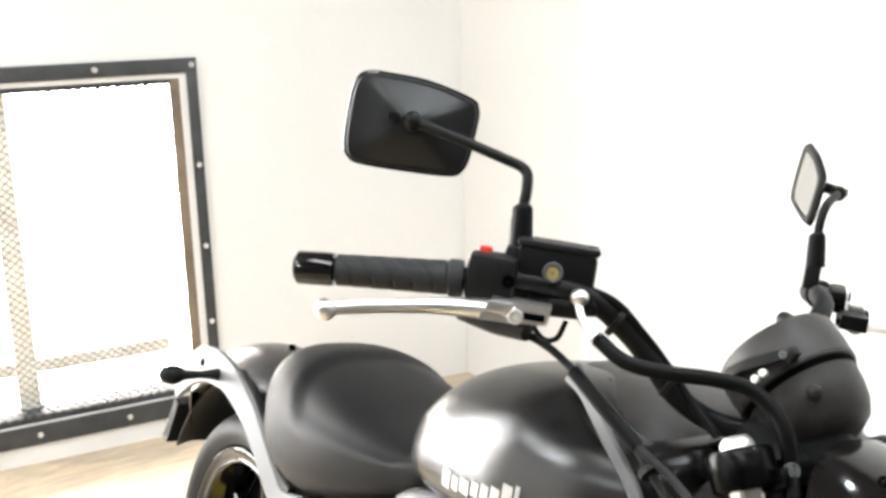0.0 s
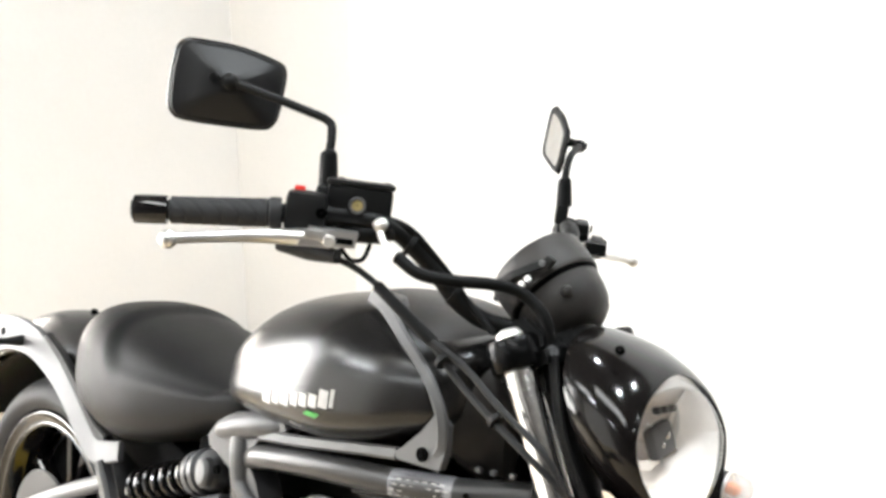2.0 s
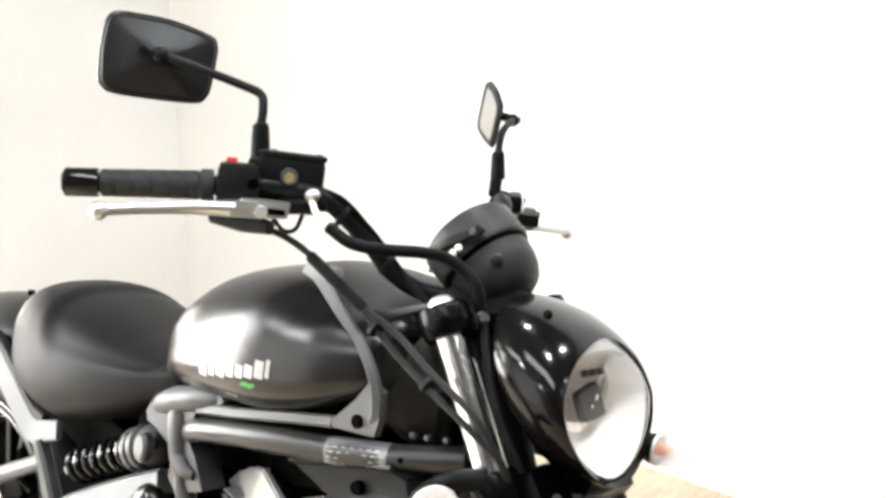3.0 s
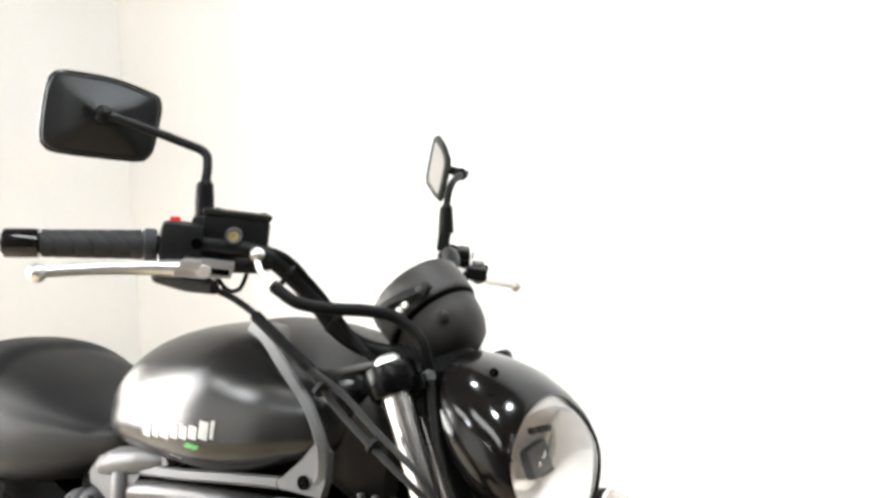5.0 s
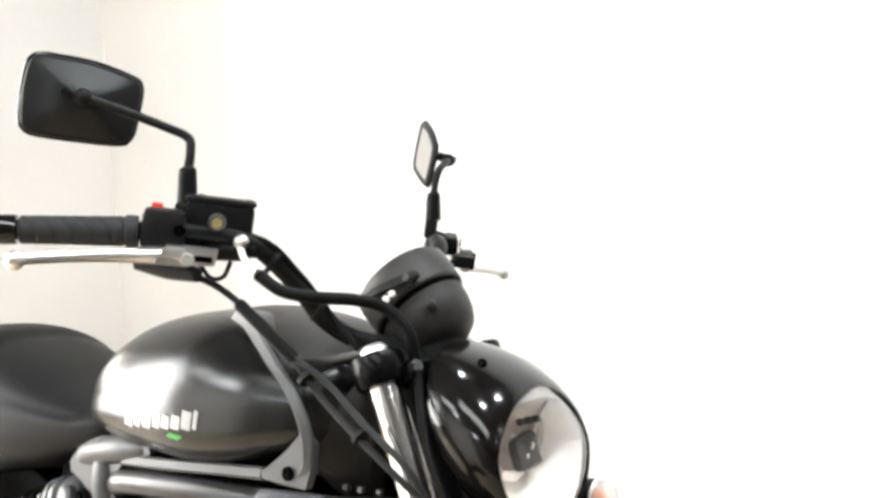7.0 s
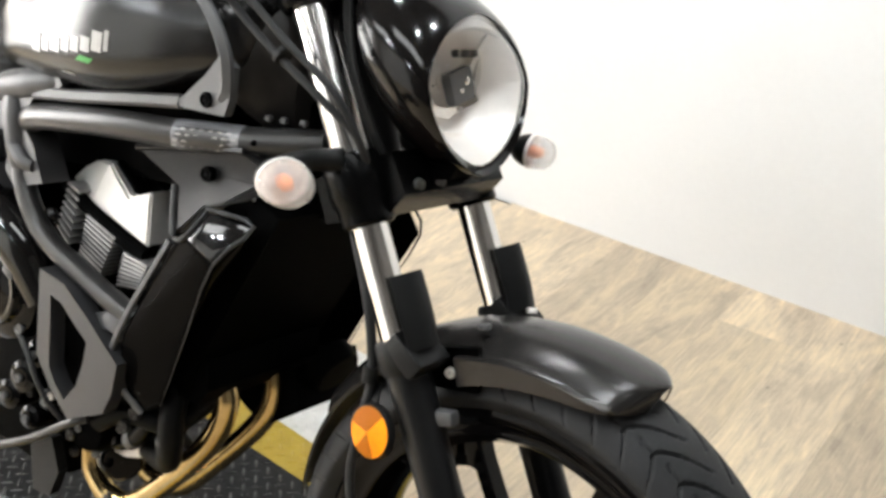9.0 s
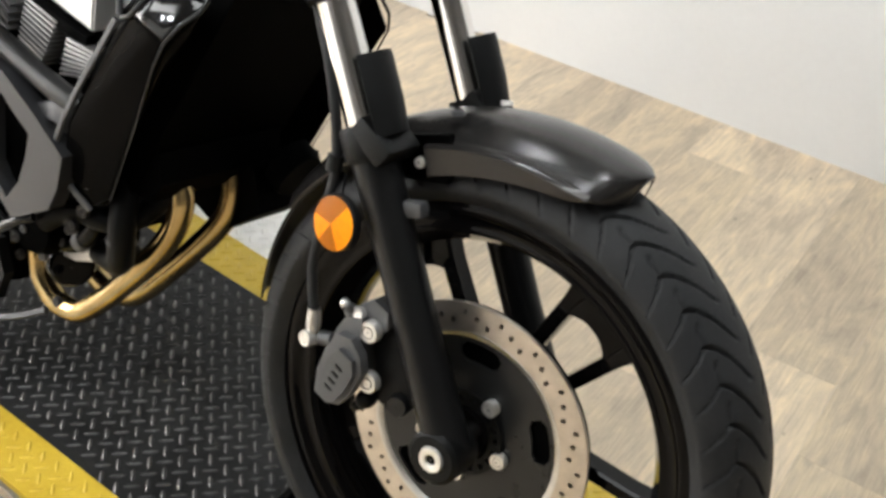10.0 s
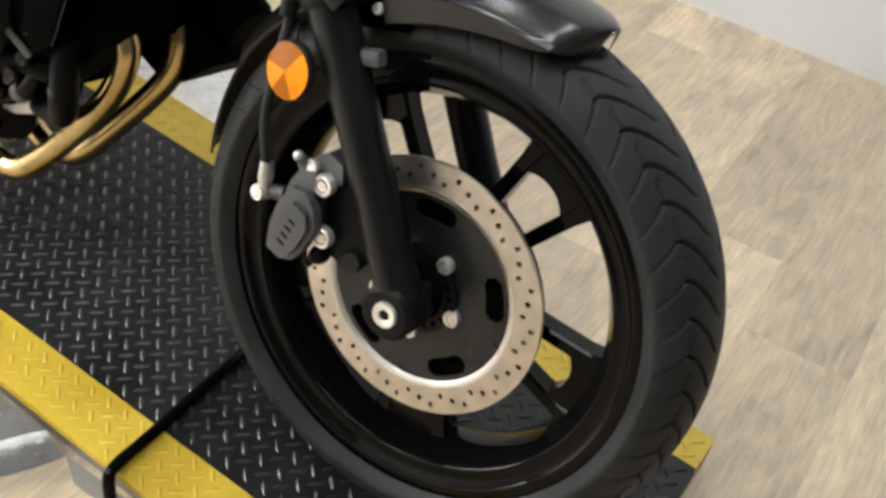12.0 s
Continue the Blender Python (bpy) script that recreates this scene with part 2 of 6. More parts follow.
M = dict(
    tank=material("matte_black_paint", (0.0050, 0.0046, 0.0044), 0.25, 0.0, 0.2, 8, 900, 0.04, 1500, spec=0.46, rough_vary=0.04),
    fender=material("satin_charcoal_paint", (0.027, 0.0245, 0.0230), 0.24, 0.5, 0.12, 6, 900, 0.06, 1500),
    gloss=material("gloss_black_paint", (0.004, 0.0035, 0.0035), 0.08, 0.0, 0.2, 12, 600, spec=0.42, coat=0.0),
    rim=material("gloss_black_rim", (0.0028, 0.0025, 0.0025), 0.045, 0.0, 0.2, 12, 600, spec=0.11),
    deep=material("deep_black_paint", (0.0018, 0.0018, 0.0018), 0.24, 0.0, 0.25, 20, 700, 0.1, 900, spec=0.10),
    cowl=material("deep_black_cowl_paint", (0.0042, 0.0034, 0.0031), 0.13, 0.0, 0.2, 12, 600, spec=0.27, coat=0.0),
    satin=material("satin_black_paint", (0.005, 0.005, 0.005), 0.42, 0.0, 0.25, 20, 700, 0.15, 900, spec=0.13),
    plastic=material("black_plastic", (0.006, 0.006, 0.006), 0.45, 0.0, 0.25, 25, 800, 0.35, 1200, spec=0.16),
    darkbits=material("dark_engine_black", (0.0012, 0.0012, 0.0012), 0.55, 0.0, 0.35, 25, 300, 0.3, 500, spec=0.01),
    rubber=material("tyre_rubber", (0.0190, 0.0190, 0.0195), 0.58, 0.0, 0.35, 14, 250, 0.25, 700, spec=0.20),
    hose=material("hose_rubber", (0.0028, 0.0028, 0.0028), 0.48, 0.0, 0.2, 60, 500, spec=0.09),
    leather=material("black_vinyl", (0.018, 0.0158, 0.0142), 0.42, 0.0, 0.3, 30, 500, 0.5, 600, spec=0.27),
    seat=material("seat_vinyl", (0.0075, 0.0074, 0.0074), 0.46, 0.0, 0.18, 14, 700, 0.4, 900, spec=0.14),
    grey=material("grey_satin_paint", (0.026, 0.026, 0.0275), 0.42, 0.25, 0.15, 18, 500, 0.15, 900),
    shell=material("mirror_shell_plastic", (0.0065, 0.0065, 0.0068), 0.42, 0.0, 0.2, 20, 700, 0.15, 900, spec=0.30),
    trim=material("dark_grey_trim", (0.066, 0.066, 0.067), 0.45, 0.1, 0.15, 18, 500, 0.15, 900, spec=0.35),
    casting=material("cast_grey_paint", (0.038, 0.038, 0.0395), 0.42, 0.2, 0.15, 18, 500, 0.15, 900),
    scoop=material("piano_black_scoop", (0.0022, 0.0020, 0.0019), 0.05, 0.0, 0.2, 12, 600, spec=0.012),
    cover=material("dark_satin_cover", (0.009, 0.009, 0.0097), 0.36, 0.1, 0.2, 14, 500, 0.1, 900, spec=0.36),
    caliper=material("caliper_grey", (0.075, 0.075, 0.077), 0.45, 0.2, 0.2, 40, 500, 0.3, 600),
    lightgrey=material("silver_grey_paint", (0.062, 0.062, 0.065), 0.45, 0.2, 0.1, 18, 500, 0.15, 900),
    tube=material("frame_tube_paint", (0.030, 0.0292, 0.0285), 0.31, 0.4, 0.15, 18, 500, 0.1, 900),
    chrome=material("chrome", (0.84, 0.82, 0.80), 0.16, 1.0, 0.05, 20, 300, rough_vary=0.3),
    alu=material("cast_aluminium", (0.62, 0.61, 0.59), 0.36, 1.0, 0.12, 30, 500, 0.2, 600),
    lever=material("polished_lever", (0.66, 0.65, 0.635), 0.34, 1.0, 0.08, 30, 300),
    bolt=material("zinc_bolt", (0.82, 0.80, 0.77), 0.38, 0.85, 0.15, 90, 600),
    forkleg=material("satin_black_fork_paint", (0.0066, 0.0066, 0.0068), 0.30, 0.0, 0.2, 14, 500, 0.1, 900, spec=0.26),
    carrier=material("satin_black_metal", (0.0125, 0.0127, 0.013), 0.28, 0.1, 0.2, 14, 500, 0.1, 900, spec=0.42),
    disc=material("brake_disc_steel", (0.58, 0.525, 0.46), 0.36, 1.0, 0.18, 40, 500, 0.2, 700),
    gold=material("heat_tinted_steel", (0.36, 0.245, 0.10), 0.22, 1.0, 0.18, 9, 200, warm=(0.56, 0.43, 0.22)),
    cream=material("pale_cast_cover", (0.60, 0.585, 0.56), 0.42, 0.2, 0.08, 20, 300, 0.2, 500),
    fin=material("cylinder_fin_metal", (0.36, 0.355, 0.35), 0.4, 0.7, 0.15, 40, 300),
    brown=material("sight_glass_brass", (0.50, 0.40, 0.18), 0.25, 0.6),
    red=material("red_plastic", (0.60, 0.03, 0.02), 0.4),
    green=material("green_decal", (0.03, 0.24, 0.04), 0.4),
    decal=material("white_decal", (0.34, 0.33, 0.315), 0.4),
    label=material("printed_label", (0.16, 0.16, 0.17), 0.35, 0.0, 0.1, 40),
    amber=material("amber_reflector", (0.78, 0.20, 0.002), 0.3, 0.0, 0.08, 60, spec=0.12, warm=(0.88, 0.29, 0.002)),
    # same amber darkened, for facets that send back less light
    amber_dark=material("amber_reflector_shaded", (0.30, 0.085, 0.001), 0.3, 0.0, 0.08, 60, spec=0.12),
    bulb=material("amber_bulb", (0.90, 0.26, 0.07), 0.3),
    bowl=material("reflector_bowl", (0.90, 0.87, 0.82), 0.15, 1.0, 0.06, 30),
    reflector=material("lamp_reflector", (0.92, 0.875, 0.835), 0.34, 0.12, 0.06, 30, 300),
    pearl=material("pearl_reflector", (0.74, 0.72, 0.69), 0.35, 0.2, 0.12, 40),
    clear=clear_glass("clear_lens", (0.985, 0.965, 0.945)),
    frost=milky_glass("signal_lens", (0.70, 0.67, 0.64), 0.36),
    mirror=material("mirror_glass", (0.90, 0.90, 0.90), 0.03, 1.0, 0.02),
    deck=material("worn_black_deck_paint", (0.0068, 0.0068, 0.0070), 0.40, 0.0, 0.4, 7, 90, 0.3, 200, rough_vary=0.35, warm=(0.0200, 0.0199, 0.0200), spec=0.22),
    lug=material("worn_deck_lug", (0.016, 0.0156, 0.015), 0.34, 0.2, 0.6, 9, 60, warm=(0.036, 0.0355, 0.035)),
    yellow=material("yellow_deck_paint", (0.56, 0.37, 0.022), 0.42, 0.0, 0.22, 9, 120, 0.25, 200, warm=(0.64, 0.45, 0.045)),
    strip=material("worn_grey_strip", (0.27, 0.255, 0.235), 0.45, 0.3, 0.2, 12, 150, 0.2, 300),
    pale=material("pale_aluminium_plate", (0.74, 0.725, 0.69), 0.48, 0.15, 0.15, 30, 260, 0.6, 220),
    plate=material("bare_aluminium_plate", (0.38, 0.373, 0.365), 0.36, 0.85, 0.22, 16, 140, 0.6, 160),
    wood=wood_material("laminate_board"),
    gap=material("board_gap", (0.05, 0.035, 0.02), 0.8),
    wall=material("white_wall_paint", (0.79, 0.788, 0.782), 0.55, 0.0, 0.035, 1.4, 60, 0.12, 90),
    # white wall again: warm shade of the backlit side tints both, darker on the column
    cwall=material("warm_shade_wall_paint", (0.80, 0.788, 0.772), 0.55, 0.0, 0.04, 1.4, 60, 0.12, 90),
    colwall=material("shaded_wall_paint", (0.735, 0.720, 0.698), 0.55, 0.0, 0.04, 1.4, 60, 0.12, 90),
    # dark tones chosen for unseen surfaces, to deepen what black paint reflects
    shop=material("unseen_wall_dark", (0.10, 0.095, 0.09), 0.6, 0.0, 0.1, 2, 60),
    shopceil=material("unseen_ceiling_dark", (0.10, 0.10, 0.10), 0.8, 0.0, 0.1, 2, 60),
    ceil=material("ceiling_paint", (0.78, 0.77, 0.75), 0.8, 0.0, 0.03, 2, 60),
    steel=material("dark_steel_frame", (0.060, 0.062, 0.066), 0.5, 0.4, 0.3, 12, 120, 0.3, 300),
    jamb=material("brown_wood_jamb", (0.20, 0.15, 0.105), 0.6, 0.0, 0.3, 14, 120, 0.3, 200),
    # pine lightened: the glare round the bars is put into their colour
    mullion=material("glare_washed_pine", (0.94, 0.86, 0.77), 0.5, 0.0, 0.15, 14, 120),
    outside=glow("bright_outdoors", (1.0, 0.985, 0.96), 15.0),
    tube_light=glow("lamp_diffuser", (1.0, 0.95, 0.88), 4.0),
)


# ---- mesh tools ----
def part(name, bm, mat, parent=None, label="", angle=38, thing=None):
    me = bpy.data.meshes.new(name)
    bmesh.ops.recalc_face_normals(bm, faces=bm.faces[:])
    bm.to_mesh(me)
    bm.free()
    for one in (mat if isinstance(mat, (list, tuple)) else [mat]):
        me.materials.append(M[one])
    me.shade_smooth()
    me.set_sharp_from_angle(angle=radians(angle))
    ob = new(name, me)
    ob.parent = parent
    return tagged(ob, label) if label else ob


def empty(name):
    ob = new(name)
    ob.empty_display_size = 0.05
    return ob


def spline(pts, step):
    """Catmull-Rom through the points."""
    p = [Vector(q) for q in pts]
    p = [2 * p[0] - p[1]] + p + [2 * p[-1] - p[-2]]
    out = []
    for i in range(1, len(p) - 2):
        for k in range(step):
            t = k / step
            a, b, c, d = p[i - 1:i + 3]
            out.append(0.5 * (2 * b + (c - a) * t + (2 * a - 5 * b + 4 * c - d) * t * t + (3 * b - a - 3 * c + d) * t ** 3))
    return out + [p[-2]]


def skin(bm, rings, closed=True, caps=True, loop=False):
    """Faces between rings of equally many points."""
    vs = [[bm.verts.new(q) for q in ring] for ring in rings]
    n = len(vs[0])
    pairs = list(zip(vs, vs[1:])) + ([(vs[-1], vs[0])] if loop else [])
    for a, b in pairs:
        for i in range(n if closed else n - 1):
            j = (i + 1) % n
            bm.faces.new((a[i], a[j], b[j], b[i]))
    if caps and closed and not loop:
        bm.faces.new(vs[0][::-1])
        bm.faces.new(vs[-1])
    return vs


def tube(pts, r, seg=12, step=6, bm=None, caps=True, flat=1.0):
    bm = bm or bmesh.new()
    line = spline(pts, step) if step > 1 else [Vector(q) for q in pts]
    n = len(line)
    rad = (lambda u: r) if not isinstance(r, (list, tuple)) else (lambda u: float(np.interp(u, np.linspace(0, 1, len(r)), r)))
    side, rings = None, []
    for i, q in enumerate(line):
        d = (line[min(i + 1, n - 1)] - line[max(i - 1, 0)]).normalized()
        if side is None:
            side = d.orthogonal().normalized()
        side = (side - d * side.dot(d)).normalized()
        up = d.cross(side)
        rr = rad(i / (n - 1))
        rings.append([q + rr * (math.cos(a) * side + flat * math.sin(a) * up) for a in (2 * math.pi * k / seg for k in range(seg))])
    skin(bm, rings, caps=caps)
    return bm


def axis_matrix(origin, direction):
    z = Vector(direction).normalized()
    return Matrix.Translation(origin) @ z.to_track_quat("Z", "Y").to_matrix().to_4x4()


def lathe(profile, origin, direction=(0, 1, 0), seg=48, bm=None, caps=False, squash=None):
    """Turns (radius, height) pairs round an axis."""
    bm = bm or bmesh.new()
    m = axis_matrix(origin, direction)
    m = squash @ m if squash else m
    rings = [[m @ Vector((r * math.cos(a), r * math.sin(a), h)) for a in (2 * math.pi * k / seg for k in range(seg))] for r, h in profile]
    skin(bm, rings, caps=caps)
    return bm


def rounded(bm, faces_from, width, segments=2):
    if width <= 0:
        return
    verts = set(bm.verts[faces_from:])
    edges = [e for e in bm.edges if e.verts[0] in verts and e.verts[1] in verts and len(e.link_faces) == 2 and e.calc_face_angle(0) > 0.5]
    bmesh.ops.bevel(bm, geom=edges, offset=width, segments=segments, affect="EDGES", clamp_overlap=True, profile=0.6)


def box(centre, size, bevel=0.002, turn=(0, 0, 0), bm=None):
    bm = bm or bmesh.new()
    bm.verts.ensure_lookup_table()
    start = len(bm.verts)
    m = pose(*centre, *turn) @ Matrix.Diagonal((*size, 1))
    bmesh.ops.create_cube(bm, size=1, matrix=m)
    bm.verts.ensure_lookup_table()
    rounded(bm, start, bevel)
    return bm


def prism(outline, lo, hi, plane="xz", bevel=0.002, bm=None, segments=2):
    """A plate of the given outline; plane says in which two axes it is drawn."""
    bm = bm or bmesh.new()
    bm.verts.ensure_lookup_table()
    start = len(bm.verts)
    put = {"xz": lambda a, b, h: (a, h, b), "xy": lambda a, b, h: (a, b, h), "yz": lambda a, b, h: (h, a, b)}[plane]
    skin(bm, [[put(a, b, h) for a, b in outline] for h in (lo, hi)])
    bm.verts.ensure_lookup_table()
    rounded(bm, start, bevel, segments)
    return bm


def ball(centre, radii, seg=20, bm=None):
    bm = bm or bmesh.new()
    bmesh.ops.create_uvsphere(bm, u_segments=seg, v_segments=seg // 2, radius=1, matrix=Matrix.Translation(centre) @ Matrix.Diagonal((*radii, 1)))
    return bm


def bolt_bm(centre, direction, r, h, bm=None):
    return lathe([(0.001, h), (r * 0.45, h), (r * 0.5, h * 0.55), (r * 0.55, h * 0.55), (r * 0.62, h), (r * 0.9, h), (r, h * 0.8), (r, 0)],
                 centre, direction, 14, bm)


def smooth_rows(rows, step=5):
    """Fills in between rows of numbers along a smooth curve."""
    out = []
    n = len(rows)
    for i in range(n - 1):
        a, b, c, d = (np.array(rows[max(0, min(n - 1, k))], float) for k in (i - 1, i, i + 1, i + 2))
        for k in range(step):
            t = k / step
            out.append(0.5 * (2 * b + (c - a) * t + (2 * a - 5 * b + 4 * c - d) * t * t + (3 * b - a - 3 * c + d) * t ** 3))
    return out + [np.array(rows[-1], float)]


def oval_ring(x, yc, zc, half, up, down, n=40, e_top=2.0, e_low=2.0, lean=0.0):
    """A ring round the x axis with its own roundness above and below its widest line."""
    ring = []
    for k in range(n):
        a = 2 * math.pi * k / n
        c, s = math.cos(a), math.sin(a)
        e = e_top if s > 0 else e_low
        ring.append((x + lean * (up if s > 0 else down) * s, yc + half * math.copysign(abs(c) ** (2 / e), c),
                     zc + (up if s > 0 else down) * math.copysign(abs(s) ** (2 / e), s)))
    return ring


def strip(pts, width, thick, normal, step=6, bm=None):
    """A flat band along a path; normal is the way its broad face looks."""
    bm = bm or bmesh.new()
    line = spline(pts, step)
    n = len(line)
    wide = (lambda u: width) if not isinstance(width, (list, tuple)) else (lambda u: float(np.interp(u, np.linspace(0, 1, len(width)), width)))
    rings = []
    for i, q in enumerate(line):
        d = (line[min(i + 1, n - 1)] - line[max(i - 1, 0)]).normalized()
        nn = Vector(normal)
        nn = (nn - d * nn.dot(d)).normalized()
        s = d.cross(nn)
        w, h = wide(i / (n - 1)) / 2, thick / 2
        b = min(w, h) * 0.45
        rings.append([q + s * a + nn * c for a, c in ((-w, -h + b), (-w, h - b), (-w + b, h), (w - b, h), (w, h - b), (w, -h + b), (w - b, -h), (-w + b, -h))])
    skin(bm, rings)
    return bm


def ring_plate(outer, inner, lo, hi, bevel=0.003):
    """A plate with a hole; both outlines have equally many points, in x and z."""
    bm = bmesh.new()
    loops = []
    for outline, h in ((outer, lo), (outer, hi), (inner, hi), (inner, lo)):
        loops.append([(a, h, b) for a, b in outline])
    skin(bm, loops, caps=False, loop=True)
    bm.verts.ensure_lookup_table()
    rounded(bm, 0, bevel)
    return bm


def mesh_object(name, verts, faces, mats, parent=None, label="", indices=None, angle=38):
    me = bpy.data.meshes.new(name)
    me.from_pydata([tuple(v) for v in verts], [], faces)
    for one in mats:
        me.materials.append(M[one])
    if indices is not None:
        me.polygons.foreach_set("material_index", indices)
    me.shade_smooth()
    me.set_sharp_from_angle(angle=radians(angle))
    me.update()
    ob = new(name, me)
    ob.parent = parent
    return tagged(ob, label) if label else ob


# ---- the room ----


def wall(name, outline, z0, z1, mat="wall", label="plain white painted wall"):
    return tagged(part(name, prism(outline, z0, z1, "xy", 0), mat, angle=30), label, "wall", kind="structure")


wall("wall_back", [(-2.47, 1.598), (2.52, 1.558), (2.52, 1.70), (-2.47, 1.74)], FLOOR - 0.05, CEIL, "wall", "smooth white painted wall meeting the wooden floor")
wall("wall_column", [(-2.896, 1.436), (-2.47, 1.598), (-2.47, 1.74), (-3.09, 1.74), (-3.09, 1.436)], FLOOR - 0.05, CEIL, "colwall", "white slanted wall beside the window wall, shade in its colour")
# unseen walls and ceiling close the room; the dark ones keep reflections black
wall("wall_front_1", [(-3.45, -3.32), (-0.9, -3.32), (-0.9, -3.2), (-3.45, -3.2)], FLOOR - 0.05, CEIL, "cwall", "unseen plain cream wall")
wall("wall_front_2", [(-0.9, -3.32), (2.52, -3.32), (2.52, -3.2), (-0.9, -3.2)], FLOOR - 0.05, CEIL, "shop", "unseen plain wall, dark to keep reflections black")
wall("wall_side", [(2.4, -3.2), (2.52, -3.2), (2.52, 1.558), (2.4, 1.558)], FLOOR - 0.05, CEIL, "shop", "unseen plain wall, dark to keep reflections black")
tagged(part("ceiling", prism([(-3.5, -3.32), (2.52, -3.32), (2.52, 1.74), (-3.5, 1.74)], CEIL, CEIL + 0.1, "xy", 0), "shopceil"),
       "unseen plain ceiling, dark to keep reflections black", "ceiling", kind="structure")

# the window wall: along leads towards the corner, into the room looks the normal
WIN = Matrix(((0.0852, 0.9964, 0, -3.035), (0.9964, -0.0852, 0, 0.443), (0, 0, 1, 0), (0, 0, 0, 1)))
S0, S1, Z0, Z1 = -1.08, -0.022, 0.095, 1.150


def in_wall(bm):
    bm.transform(WIN)
    return bm


wbm = bmesh.new()
T0, T1, U0, U1 = -2.70, -1.15, 0.22, 2.60
for a0, a1, b0, b1 in ((-3.7, T0, FLOOR - 0.05, CEIL), (T1, S0, FLOOR - 0.05, CEIL), (T0, T1, FLOOR - 0.05, U0), (T0, T1, U1, CEIL), (S1, 0.998, FLOOR - 0.05, CEIL), (S0, S1, FLOOR - 0.05, Z0), (S0, S1, Z1, CEIL)):
    box(((a0 + a1) / 2, -0.075, (b0 + b1) / 2), (a1 - a0, 0.15, b1 - b0), 0, bm=wbm)
tagged(part("wall_window", in_wall(wbm), "cwall"), "white painted wall with a low barred window, warm shade in its colour", "wall", kind="structure")

window = tagged(empty("window_1"), "low window with dark steel frame and expanded metal mesh", "window", kind="structure")
for name, a0, a1, b0, b1 in (("frame_bar", -1.12, 0.034, 1.166, 1.212), ("frame_bar", -1.12, 0.034, 0.028, 0.092),
                             ("frame_bar", 0.000, 0.034, 0.092, 1.166), ("frame_bar", -1.12, -1.08, 0.092, 1.166)):
    part(name, in_wall(box(((a0 + a1) / 2, 0.006, (b0 + b1) / 2), (a1 - a0, 0.012, b1 - b0), 0.002)), "steel", window)
for s, z in [(-0.0 + 0.017, z) for z in (1.19, 0.87, 0.60, 0.34, 0.07)] + [(-0.28 * k, z) for k in (1, 2, 3) for z in (1.19, 0.06)]:
    part("frame_bolt", in_wall(lathe([(0.001, 0.006), (0.006, 0.0055), (0.009, 0.002), (0.009, -0.002)], (s, 0.012, z), (0, 1, 0), 12)), "bolt", window)
# wavy brown jamb board
edge = [(-0.052 + 0.003 * math.sin(z * 44), z) for z in np.linspace(0.095, 1.15, 60)]
part("jamb_board", in_wall(prism([(-0.002, 0.095)] + [(-0.002, 1.15)] + edge[::-1], -0.016, -0.004, "xz", 0)), "jamb", window, "brown weathered wooden jamb board")
part("sill_board", in_wall(box((-0.55, -0.08, 0.100), (1.06, 0.14, 0.012), 0.002)), "steel", window)
part("head_board", in_wall(box((-0.55, -0.02, 1.146), (1.06, 0.03, 0.012), 0.002)), "steel", window)
part("glazing_bar", in_wall(box((-0.565, -0.13, 0.62), (0.066, 0.03, 1.05), 0.003)), "mullion", window, "pine glazing bar, window glare in its pale colour")
part("glazing_bar", in_wall(box((-0.315, -0.13, 0.245), (0.43, 0.03, 0.046), 0.003)), "mullion", window, "pine glazing bar, window glare in its pale colour")
part("glazing_bar", in_wall(box((-0.84, -0.13, 0.245), (0.48, 0.03, 0.046), 0.003)), "mullion", window, "pine glazing bar, window glare in its pale colour")
part("glass_pane", in_wall(box((-0.55, -0.15, 0.62), (1.06, 0.004, 1.05), 0)), "clear", window).visible_shadow = False
# expanded metal: strands that run in zigzag and meet
verts, faces = [], []
PX, PZ, SW = 0.0285, 0.0125, 0.0016
for row in range(int((Z1 - Z0) / PZ) + 1):
    z = Z0 + row * PZ
    flip = row % 2
    n = int((S1 - S0) / (PX / 2))
    base = len(verts)
    for k in range(n + 1):
        s = S0 + k * PX / 2
        zz = z + (PZ / 2 if (k + flip) % 2 else -PZ / 2)
        verts += [(s, -0.030, zz - SW), (s, -0.0285, zz + SW)]
    faces += [(base + 2 * k, base + 2 * k + 2, base + 2 * k + 3, base + 2 * k + 1) for k in range(n)]
grid = mesh_object("wire_mesh", [WIN @ Vector(v) for v in verts], faces, ["steel"], window, "dark expanded metal mesh")
tagged(grid, kind="stuff")
# torn mesh edges folded against the frame
for a, b, name in (((S0, Z1 - 0.012), (S1 - 0.03, Z1 - 0.012), "mesh_edge"), ((S0, Z0 + 0.016), (S1, Z0 + 0.016), "mesh_edge"), ((S1 - 0.026, Z0), (S1 - 0.026, Z1), "mesh_edge")):
    n = 70
    pts = [(a[0] + (b[0] - a[0]) * k / n, -0.012 + 0.003 * (-1) ** k, a[1] + (b[1] - a[1]) * k / n + (0.003 * (-1) ** k if a[1] == b[1] else 0)) for k in range(n + 1)]
    part(name, in_wall(tube(pts, 0.0068 if a[1] == b[1] else 0.0045, 6, 1)), "steel", window)
tagged(part("backdrop", in_wall(box((-1.3, -1.2, 0.9), (5.6, 0.02, 3.4), 0)), "outside"), "bright white daylight outside the window", "backdrop", kind="structure")

# the taller window beside it, whose daylight lies on the tank
tall = tagged(empty("window_2"), "tall bright window with a dark steel frame", "window", kind="structure")
